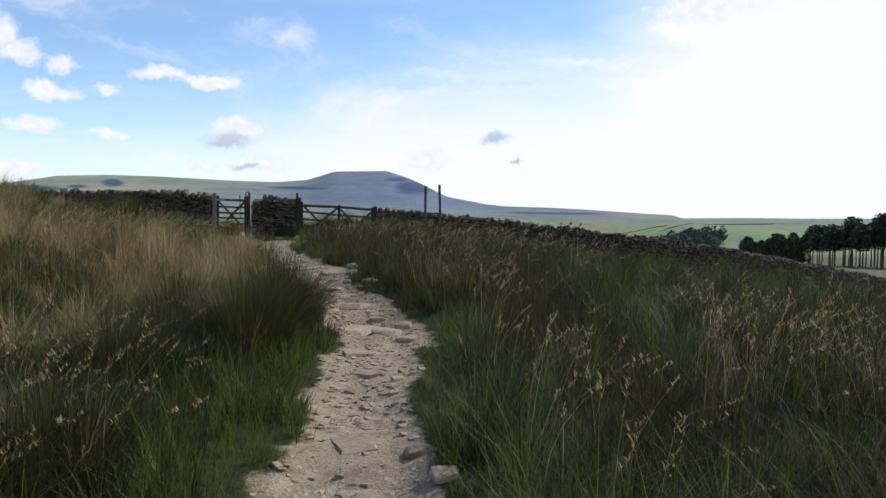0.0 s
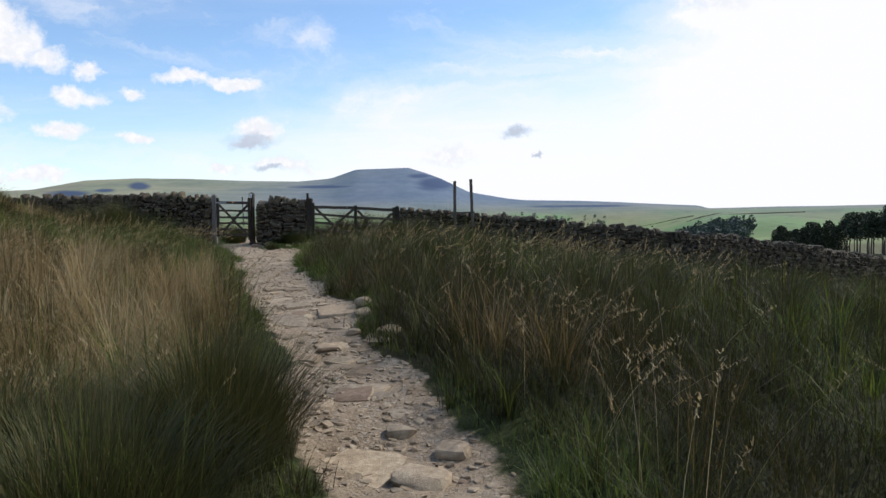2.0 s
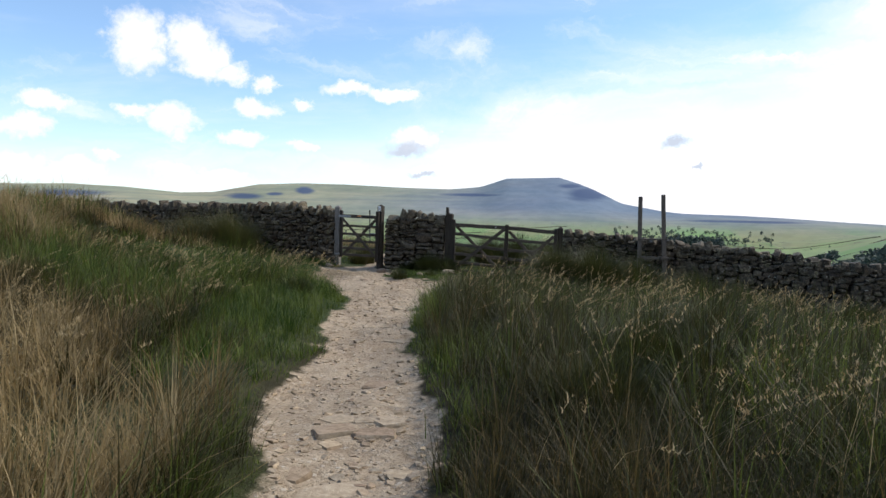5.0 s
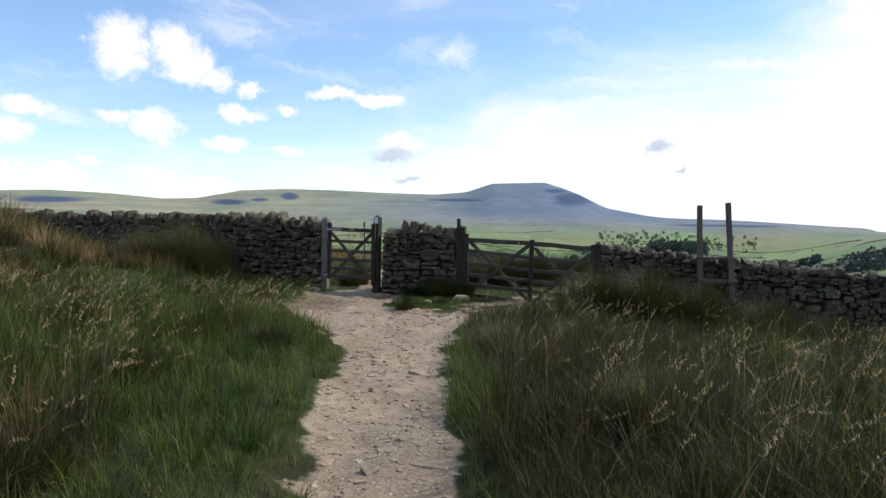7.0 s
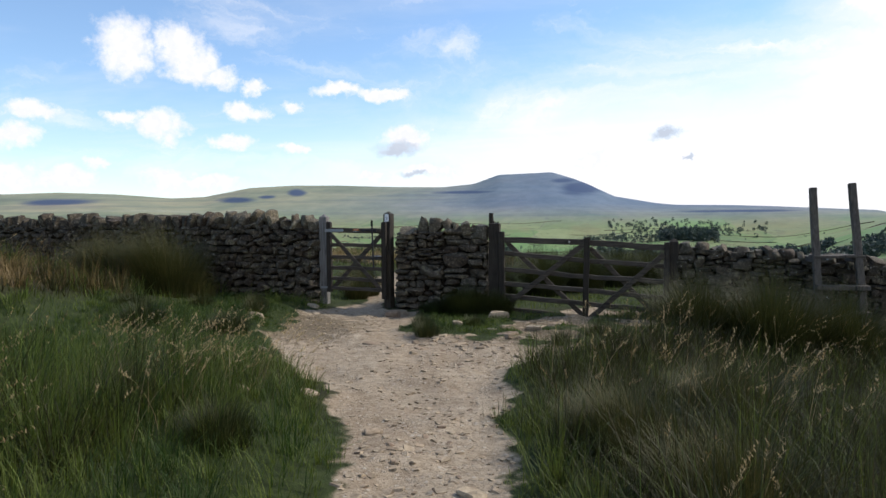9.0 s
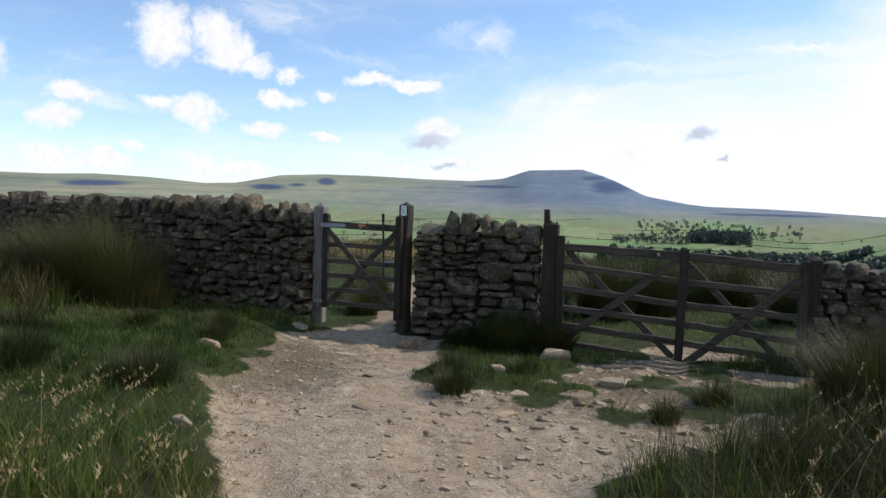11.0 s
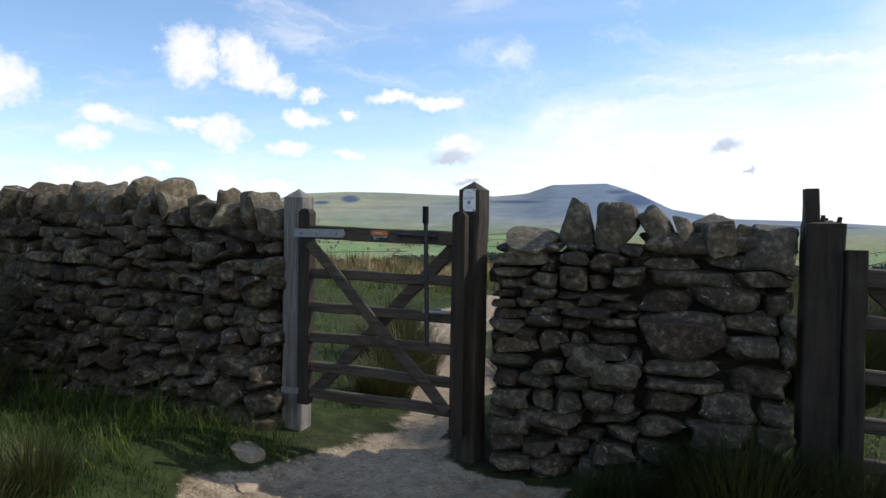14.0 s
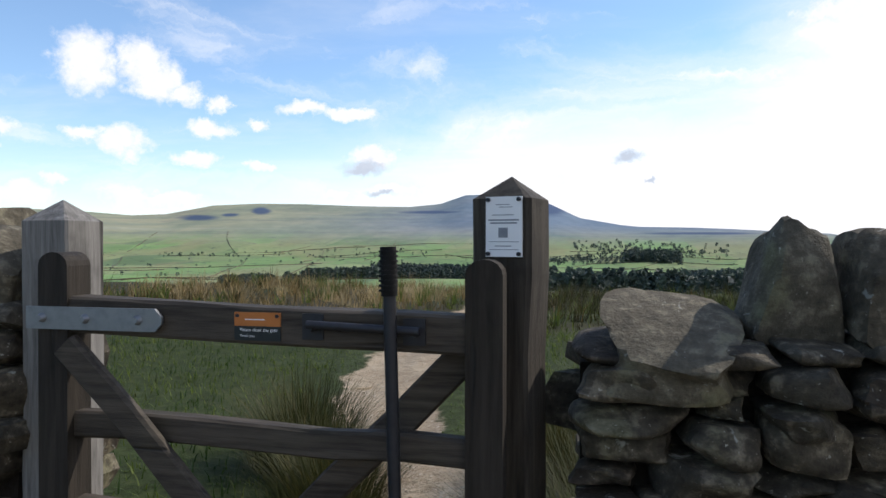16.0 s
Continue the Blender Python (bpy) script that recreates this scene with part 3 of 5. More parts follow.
def plate(x0, x1, z0, z1, y, depth, mat, round_end=False):
    """A flat plate facing -y."""
    pts = [(x0, z0), (x1, z0), (x1, z1), (x0, z1)]
    if round_end:
        h = (z1 - z0) / 2
        pts = [(x0, z0), (x1 - h * 0.7, z0), (x1, z0 + h * 0.7), (x1, z1 - h * 0.7), (x1 - h * 0.7, z1), (x0, z1)]
    n = len(pts)
    verts = [(a, y - depth, b) for a, b in pts] + [(a, y, b) for a, b in pts]
    faces = [tuple(range(n)), tuple(range(2 * n - 1, n - 1, -1))] + [(j, n + j, n + (j + 1) % n, (j + 1) % n) for j in range(n)]
    return mesh_of("plate", verts, faces, mat)


def stone_shape(seed, n=2, chips=4, soft=5.0, rough=0.10):
    """An irregular quarried stone in a unit box: a rounded block, knocked flat on random planes."""
    r = np.random.default_rng(seed)
    key, verts, faces = {}, [], []

    def vid(p):
        k = tuple(np.round(p, 5))
        if k not in key:
            key[k] = len(verts)
            verts.append(np.array(p, float))
        return key[k]

    g = np.linspace(-1, 1, n + 1)
    for ax in range(3):
        for s in (-1, 1):
            for i in range(n):
                for j in range(n):
                    q = []
                    for a, b in ((i, j), (i + 1, j), (i + 1, j + 1), (i, j + 1)):
                        p = np.zeros(3)
                        p[ax], p[(ax + 1) % 3], p[(ax + 2) % 3] = s, g[a], g[b]
                        q.append(vid(p))
                    faces.append(q if s > 0 else q[::-1])
    v = np.array(verts)
    v = v / (np.sum(np.abs(v) ** soft, axis=1) ** (1 / soft))[:, None]
    ph = r.random((4, 3)) * 6.28
    fr = r.uniform(1.0, 2.6, (4, 3))
    for a in range(3):
        v[:, a] += rough * sum(np.sin(v @ fr[k] + ph[k, a]) for k in range(3)) * 0.6
    for _ in range(chips):
        d = r.normal(size=3)
        d /= np.linalg.norm(d)
        lim = r.uniform(0.62, 0.98) * np.max(v @ d)
        over = np.maximum(v @ d - lim, 0)
        v -= np.outer(over, d) * 0.92
    if n > 3:
        near = np.zeros_like(v)
        count = np.zeros(len(v))
        for q in faces:
            for a, b in zip(q, q[1:] + q[:1]):
                near[a] += v[b]
                near[b] += v[a]
                count[a] += 1
                count[b] += 1
        v = v * 0.84 + 0.16 * near / count[:, None]
        v += r.normal(size=v.shape) * 0.008
    lo, hi = v.min(0), v.max(0)
    v = (v - (lo + hi) / 2) / (hi - lo)
    return v, faces


def stone_mesh(seed, mat, n=2, **kw):
    v, f = stone_shape(seed, n, **kw)
    return mesh_of("stone", v, f, mat, True, 32 if n < 4 else 30)


def soup(shapes, places, mat, name):
    """Many stones joined into one mesh."""
    vs, fs, base = [], [], 0
    for i, m in places:
        v, f = shapes[i % len(shapes)]
        m = np.array(m)
        vs.append(v @ m[:3, :3].T + m[:3, 3])
        fs.append(np.array(f) + base)
        base += len(v)
    me = big_mesh(name, np.vstack(vs), np.vstack(fs), mat, (), True)
    me.set_sharp_from_angle(angle=radians(32))
    return me


# ---- the ground ----
def axis_steps(a, b, step, far, growth):
    mid = list(np.arange(a, b + 1e-6, step))
    lo, hi, d = [], [], step
    while mid[-1] + sum(hi) < far[1]:
        d *= growth
        hi.append(d)
    d = step
    while mid[0] - sum(lo) > far[0]:
        d *= growth
        lo.append(d)
    return np.concatenate([mid[0] - np.cumsum(lo)[::-1], mid, mid[-1] + np.cumsum(hi)])


def build_ground():
    xs, ys = axis_steps(-10, 1.5, 0.075, (-58, 50), 1.09), axis_steps(-0.5, 26, 0.075, (-42, 76), 1.09)
    X, Y = np.meshgrid(xs, ys)
    s = inside(X, Y)
    Z = surface(X, Y)
    r = np.hypot(X + 4, Y - 18)
    Z = Z - 0.6 * ss(r, 46, 54)
    nv, nu = X.shape
    idx = np.arange(nv * nu).reshape(nv, nu)
    quads = np.stack([idx[:-1, :-1], idx[:-1, 1:], idx[1:, 1:], idx[1:, :-1]], -1).reshape(-1, 4)
    keep = (r.ravel()[quads] < 56).any(1)
    quads = quads[keep]
    soil = ss(s, -0.25, 0.25) * (np.abs(X) < 30)
    wild = ss(value_noise(X, Y, 3.0, 4) + 0.25 * ss(-s, 0.5, 2.5), 0.35, 0.9) * (1 - lush(X, Y))
    verts = [np.stack([X.ravel(), Y.ravel(), Z.ravel()], 1)]
    attrs = [soil.ravel(), wild.ravel(), ss(r.ravel(), 45, 140)]
    # the far country, round the compass
    az = np.radians(np.concatenate([np.arange(-62, 62, 0.4), np.arange(62, 298, 4.0)]))
    rr = np.concatenate([np.geomspace(44, 3000, 110), [3200, 3700, 4600]])
    A, R = np.meshgrid(az, rr)
    X2, Y2 = -4 + R * np.sin(A), 18 + R * np.cos(A)
    Z2 = height(X2, Y2) - 0.35 * (1 - ss(R, 52, 75))
    Z2 = Z2 - 0.08 * np.maximum(R - 3000, 0)
    n2, m2 = X2.shape
    id2 = np.arange(n2 * m2).reshape(n2, m2) + nv * nu
    nxt = np.roll(id2, -1, axis=1)
    q2 = np.stack([id2[:-1], nxt[:-1], nxt[1:], id2[1:]], -1).reshape(-1, 4)[:, ::-1]
    verts.append(np.stack([X2.ravel(), Y2.ravel(), Z2.ravel()], 1))
    attrs = [np.concatenate([a, b]) for a, b in zip(attrs, [np.zeros(X2.size), np.ones(X2.size) * 0.6, ss(R.ravel(), 45, 140)])]
    me = big_mesh("ground", np.vstack(verts), np.vstack([quads, q2]), M_GROUND, zip(("soil", "wild", "far"), attrs))
    tagged(new("ground", me), "moorland ground with a trodden tan earth path, green fields and hazy hills beyond", "ground", kind="structure")


build_ground()


# ---- dry stone walls ----
ROUGH = [stone_shape(100 + i, 2) for i in range(24)]
ROUGH_ME = [mesh_of("stone", v, f, M_WALL, True, 32) for v, f in ROUGH]
FINE_ME = [stone_mesh(300 + i, M_WALL, 6, chips=11, soft=7.0, rough=0.13) for i in range(32)]
COPE_ME = [stone_mesh(420 + i, M_COPE, 7, chips=12, soft=8.0, rough=0.16) for i in range(12)]


def polyline(points):
    pts = [Vector((*p, 0)) for p in points]
    lens = [(b - a).length for a, b in zip(pts, pts[1:])]

    def at(s):
        for a, b, d in zip(pts, pts[1:], lens):
            if s <= d or b is pts[-1]:
                t = (b - a) / d
                return a + t * s, t
            s -= d
    return at, sum(lens)


def wall_places(points, tops, r, course=(0.065, 0.15), width=(0.08, 0.27), base=0.62, crown=0.42, side=1, wild=1.0, jag=0.0):
    """Poses of the face stones of a wall on one of its sides: broken courses that follow the ground, leaning in as they rise."""
    at, total = polyline(points)
    out = []
    level, hmax = 0.0, 1.3
    while level < hmax:
        c = r.uniform(*course) * (1.3 - 0.5 * level / hmax)
        s = -r.uniform(0, 0.03 if jag else 0.08)
        while s < total + r.uniform(-jag, 0):
            kind = r.random()
            w = r.uniform(*width) * (1.35 if kind < 0.16 else 1.0)
            w = min(w, total - s + 0.03)
            mid = s + w / 2
            p, t = at(mid)
            g = float(height(p.x, p.y)) - 0.06
            top = tops(mid) - g
            k = top / hmax
            z, ch = g + level * k, c * k
            if w > 0.045:
                nrm = Vector((t.y, -t.x, 0)) * side
                f = level / hmax
                if ch > 0.11 and r.random() < 0.25:
                    cut = r.uniform(0.35, 0.65)
                    rows = [(z, ch * cut, 0, w), (z + ch * cut, ch * (1 - cut), 0, w)]
                elif kind < 0.16 and level + 1.9 * c < hmax:
                    rows = [(z, ch * r.uniform(1.3, 1.8), 0, w)]
                else:
                    rows = [(z + r.uniform(-0.012, 0.012) * wild, ch * r.uniform(0.88, 1.15), 0, w)]
                for zz, hh, ox, ww in rows:
                    deep = r.uniform(0.22, 0.32)
                    face = (base * (1 - f) + crown * f) / 2 + r.uniform(-0.055, 0.035)
                    pos = p + nrm * (face - deep / 2)
                    yaw = math.atan2(t.y, t.x) + r.uniform(-0.16, 0.16) * wild
                    m = Matrix.LocRotScale((pos.x, pos.y, zz + hh / 2), Euler((r.uniform(-.12, .12), r.uniform(-.16, .16) * wild, yaw)), (ww * r.uniform(0.98, 1.09), deep, hh * 1.04))
                    out.append((mid, m))
            s += w + r.uniform(-0.006, 0.012)
        level += c
    return out


def cope_places(points, tops, r, smin, smax, tall=(0.16, 0.30), wide=(0.08, 0.19), lean=0.45):
    at, _ = polyline(points)
    out, s = [], smin
    while s < smax:
        w, h = r.uniform(*wide), r.uniform(*tall)
        p, t = at(s + w / 2)
        yaw = math.atan2(t.y, t.x) + r.uniform(-0.25, 0.25)
        z = tops(s) + h / 2 - 0.045
        out.append((s, Matrix.LocRotScale((p.x + r.uniform(-.03, .03), p.y + r.uniform(-.05, .03), z), Euler((r.uniform(-.15, .15), r.uniform(-lean, lean * 0.6), yaw)), (w * 1.1, r.uniform(0.26, 0.42), h))))
        s += w * r.uniform(0.9, 1.2)
    return out


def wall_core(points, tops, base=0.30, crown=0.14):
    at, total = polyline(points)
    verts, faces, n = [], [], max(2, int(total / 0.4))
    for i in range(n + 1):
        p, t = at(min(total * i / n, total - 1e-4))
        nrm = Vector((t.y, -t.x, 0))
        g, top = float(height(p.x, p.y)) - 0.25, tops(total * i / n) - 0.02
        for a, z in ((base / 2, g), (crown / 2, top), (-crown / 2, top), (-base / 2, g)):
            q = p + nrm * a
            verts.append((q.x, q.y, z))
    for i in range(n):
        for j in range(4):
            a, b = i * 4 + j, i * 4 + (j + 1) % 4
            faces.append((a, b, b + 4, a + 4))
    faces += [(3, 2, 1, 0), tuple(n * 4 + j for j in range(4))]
    return mesh_of("core", verts, faces, M_CORE_SHADE)


def build_wall(name, label, points, tops, seed, near, meshes, cope_tall=(0.16, 0.30), own_cope=(), front=1, stones=(), **kw):
    """near: the stretch (from, to) along the line whose face stones are single parts."""
    r = random.Random(seed)
    wall = empty(name, label, "wall", kind="structure")
    at, total = polyline(points)
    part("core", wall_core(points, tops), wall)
    face = stones or wall_places(points, tops, r, side=front, **kw)
    single = [m for s, m in face if near[0] <= s <= near[1]]
    rest = [m for s, m in face if not near[0] <= s <= near[1]]
    rest += [m for _, m in wall_places(points, tops, r, (0.12, 0.24), (0.2, 0.5), side=-front)]
    for k, m in own_cope:
        part("cope_stone", k, wall).matrix_basis = m
    cope = [] if own_cope else cope_places(points, tops, r, 0.0, total, cope_tall)
    for m in single[:300]:
        part("stone", r.choice(meshes), wall).matrix_basis = m
    rest += single[300:]
    for s, m in cope:
        if near[0] <= s <= near[1]:
            part("cope_stone", COPE_ME[r.randrange(12)], wall).matrix_basis = m
        else:
            rest.append(m)
    ob = part("stonework", soup(ROUGH, [(r.randrange(24), m) for m in rest], M_WALL, "stonework"), wall)
    tagged(ob, kind="stuff")
    return wall


LEFT = [(-8.24, 23.86), (-10, 23.95), (-13, 24.25), (-20, 25.2), (-34, 28.0)]
MID = [(-6.85, 23.86), (-5.41, 23.86)]
RIGHT = [(-2.58, 23.70), (0, 23.5), (3, 23.0), (5.5, 23.3), (10, 25.2), (24, 33.5)]


def top_left(s):
    return float(np.interp(s, [0, 0.3, 0.6, 2.2, 3.2, 8], [1.95, 1.97, 2.02, 2.06, 2.03, 2.06])) + 0.02 * math.sin(s * 1.7)


def top_mid(s):
    return 1.87 + 0.03 * math.sin(s * 3 + 0.5) + 0.03 * min(s, 1)


def top_right(s):
    return float(np.interp(s, [0, 2.6, 5.6, 8.2, 13, 29], [1.60, 1.44, 1.12, 0.86, 0.36, -1.75])) + 0.03 * math.sin(s * 2.1)


def cope_at(x, width, low, top, lean=0.0, deep=0.34, yaw=0.0, y=23.80, tilt=0.05):
    return Matrix.LocRotScale((x, y, (low + top) / 2), Euler((tilt, lean, yaw)), (width * 0.88, deep * 0.92, top - low))


def tapered(seed, top, shear=0.0, soft=9.0):
    """A cope stone set on edge, narrower at its head."""
    v, f = stone_shape(seed, 7, chips=9, soft=soft, rough=0.12)
    h = v[:, 2:3] + 0.5
    v[:, :2] *= 1 - (1 - top) * h ** 1.4
    v[:, :1] += shear * h
    return mesh_of("stone", v, f, M_COPE, True, 28)


MID_COPE = [(COPE_ME[3], cope_at(-6.675, 0.33, 1.855, 1.985, 0.06, 0.36, -0.2, 23.76, 0.36)), (tapered(470, 0.45, 0.05), cope_at(-6.43, 0.25, 1.90, 2.18, 0.0, 0.25, 0.15)), (tapered(471, 0.72, -0.12), cope_at(-6.20, 0.31, 1.90, 2.155, 0.05, 0.30, 0.1)),
            (tapered(472, 0.8), cope_at(-6.01, 0.17, 1.89, 2.145, -0.62, 0.30)), (tapered(473, 0.7), cope_at(-5.88, 0.11, 1.90, 2.105, -0.45, 0.3)), (tapered(474, 1.15), cope_at(-5.745, 0.17, 1.86, 2.095, -0.14, 0.32, 0.2)),
            (tapered(475, 0.6), cope_at(-5.615, 0.14, 1.90, 2.045, 0.15, 0.25)), (COPE_ME[7], cope_at(-5.48, 0.29, 1.80, 2.045, 0.06, 0.36, -0.1))]
MID_ROWS = random.Random(512)
MID_STONES = wall_places([MID[0], (-6.10, 23.86)], top_mid, MID_ROWS, course=(0.052, 0.098), width=(0.10, 0.24), wild=0.7, jag=0.10)
MID_STONES += [(s + 0.75, m) for s, m in wall_places([(-6.08, 23.86), MID[1]], top_mid, MID_ROWS, course=(0.095, 0.150), width=(0.22, 0.46), wild=0.5, jag=0.05)]
build_wall("wall_1", "dark weathered dry stone wall with upright cope stones beside the gate", LEFT, top_left, 11, (0, 2.3), FINE_ME, (0.17, 0.33), front=-1, course=(0.075, 0.140), width=(0.09, 0.20), wild=1.6)
build_wall("wall_2", "short dry stone wall between two gates, loose cope stones on top", MID, top_mid, 12, (-9, 9), FINE_ME, own_cope=MID_COPE, stones=MID_STONES)
build_wall("wall_3", "long dry stone wall running downhill past the ladder stile", RIGHT, top_right, 13, (0, 4.0), ROUGH_ME, (0.12, 0.24))


# ---- the small hand gate ----
def hand_gate():
    gate = empty("hand_gate", "closed weathered wooden hand gate with diagonal braces and a lever latch", "gate", (-7.5, 23.6, 0.75))
    gate_y = 23.60

    def p(name, me, label="", parent=gate):
        ob = part(name, me, parent, label)
        ob.matrix_parent_inverse = Matrix.Translation(-Vector(gate.location)) if parent is gate else parent.matrix_parent_inverse
        return ob

    lefts, rights = (1.965, 1.728, 1.531, 1.356, 1.183, 1.028), (1.940, 1.710, 1.512, 1.338, 1.155, 1.000)
    for i, (a, b) in enumerate(zip(lefts, rights)):
        if i == 0:
            p("top_rail", beam((-7.97, gate_y, a), (-7.03, gate_y, b), 0.078, 0.060, M_RAIL, seed=i))
        else:
            p("rail", beam((-7.95, gate_y + 0.004, a), (-7.04, gate_y + 0.004, b), 0.058, 0.040, M_RAIL, seed=i))
    # the two stiles with rounded heads
    for name, x, z0, z1 in (("hinge_stile", -7.966, 0.96, 2.075), ("latch_stile", -7.030, 0.86, 2.065)):
        verts, faces = [], []
        outline = [(-0.036, z0), (0.036, z0)] + [(0.036 * math.cos(a), z1 - 0.004 + 0.030 * math.sin(a)) for a in np.linspace(0, math.pi, 9)]
        n = len(outline)
        for yy in (gate_y - 0.036, gate_y + 0.036):
            verts += [(x + a, yy, b) for a, b in outline]
        faces = [tuple(range(n)), tuple(range(2 * n - 1, n - 1, -1))] + [(j, n + j, n + (j + 1) % n, (j + 1) % n) for j in range(n)]
        p(name, mesh_of(name, verts, faces, M_DARKPOST))
    p("brace", beam((-7.925, gate_y - 0.042, 1.905), (-7.075, gate_y - 0.042, 1.010), 0.062, 0.026, M_RAIL, seed=21))
    p("brace", beam((-7.075, gate_y + 0.040, 1.905), (-7.90, gate_y + 0.040, 1.040), 0.070, 0.026, M_RAIL, seed=22))
    strap = p("hinge_strap", plate(-8.025, -7.700, 1.936, 1.984, gate_y - 0.037, 0.007, M_STEEL, True), "grey steel hinge strap")
    for x in (-7.985, -7.88, -7.755):
        b = part("bolt", rod((x, gate_y - 0.044, 1.960), (x, gate_y - 0.054, 1.960), 0.011, M_STEEL, 12, 0.006), strap)
        b.matrix_parent_inverse = Matrix.Identity(4)
    foot = p("lower_hinge", plate(-8.10, -7.99, 1.02, 1.055, gate_y - 0.037, 0.007, M_STEEL), "small galvanised hinge plate")
    p("plaque", plate(-7.541, -7.441, 1.953, 1.981, gate_y - 0.031, 0.004, M_ORANGE), "orange plaque above a dark notice")
    p("notice", plate(-7.541, -7.441, 1.924, 1.953, gate_y - 0.031, 0.004, M_BLACK), "dark notice asking to close the gate")
    for x in (-7.534, -7.448):
        p("screw", rod((x, gate_y - 0.035, 1.974), (x, gate_y - 0.038, 1.974), 0.004, M_IRON, 8))
    for k, (txt, size, z) in enumerate((("Please close the gate", 0.0098, 1.9425), ("Thank you", 0.0075, 1.931))):
        cu = bpy.data.curves.new("words", "FONT")
        cu.body, cu.size = txt, size
        cu.materials.append(M_WHITE)
        w = p("words", cu)
        w.matrix_basis = Matrix.LocRotScale((-7.529, gate_y - 0.0356, z), Euler((radians(90), 0, 0)), (1, 1, 1))
    p("plaque_line", plate(-7.518, -7.475, 1.9655, 1.9675, gate_y - 0.035, 0.0006, M_WHITE))
    # pull bar and lever
    p("pull_bar", rod((-7.375, gate_y - 0.058, 1.962), (-7.150, gate_y - 0.058, 1.954), 0.0085, M_IRON))
    for x, z in ((-7.372, 1.955), (-7.165, 1.950)):
        p("bar_lug", plate(x - 0.022, x + 0.022, z - 0.026, z + 0.026, gate_y - 0.030, 0.006, M_IRON))
        p("bar_stud", rod((x, gate_y - 0.030, z), (x, gate_y - 0.060, z), 0.009, M_IRON))
    lever = p("lever", rod((-7.205, gate_y - 0.070, 2.03), (-7.186, gate_y - 0.070, 1.36), 0.0125, M_IRON), "tall steel latch lever")
    grip = p("grip", rod((-7.2075, gate_y - 0.070, 2.115), (-7.205, gate_y - 0.070, 2.022), 0.0155, M_RUBBER, 14), "ribbed black rubber grip")
    for k in range(9):
        z = 2.108 - k * 0.0092
        part("rib", rod((-7.207, gate_y - 0.070, z), (-7.207, gate_y - 0.070, z - 0.004), 0.0182, M_RUBBER, 14), grip)
    p("latch_bolt", rod((-7.215, gate_y - 0.062, 1.545), (-7.06, gate_y - 0.062, 1.548), 0.010, M_STEEL))
    p("latch_plate", plate(-7.155, -7.125, 1.495, 1.56, gate_y - 0.028, 0.012, M_IRON))


def gate_posts():
    lp = empty("gate_post", "pale cracked square wooden gate post with a low pointed cap", "post", (-8.14, 23.80, 0.6), "hand gate posts")
    o = part("post", square_post(0, 0, 0, 1.575, 0.135, M_POST, 0.055, 5), lp)
    rp = empty("gate_post", "dark square wooden gate post carrying a white notice", "post", (-6.997, 23.735, 0.6), "hand gate posts")
    rp.rotation_euler[2] = -0.27
    part("post", square_post(0, 0, 0, 1.613, 0.128, M_GATEPOST, 0.05, 6), rp)
    sy = -0.064 - 0.004
    sign = part("notice", plate(-0.026, 0.052, 1.494, 1.618 - 0.002, sy + 0.002, 0.005, M_WHITE), rp, "white printed notice with four screws")
    for x in (-0.020, 0.046):
        for z in (1.500, 1.610):
            part("screw", rod((x, sy - 0.003, z), (x, sy - 0.008, z), 0.0045, M_IRON, 8), sign)
    for x0, x1, z, h in ((-0.012, 0.034, 1.578, 0.0016), (-0.020, 0.046, 1.567, 0.003), (-0.016, 0.042, 1.561, 0.003), (-0.018, 0.046, 1.524, 0.0012), (-0.006, 0.030, 1.515, 0.0018), (-0.018, 0.046, 1.508, 0.0012), (-0.004, 0.026, 1.599, 0.0014), (0.004, 0.032, 1.594, 0.0014)):
        part("print", plate(x0, x1, z, z + h, sy - 0.003, 0.0007, M_INK), sign)
    part("print", plate(0.002, 0.022, 1.533, 1.553, sy - 0.003, 0.0007, M_INK), sign)
    part("latch_keep", plate(-0.035, 0.0, 0.93, 1.02, -0.064, 0.02, M_IRON), rp, "black iron latch keep")


hand_gate()
gate_posts()


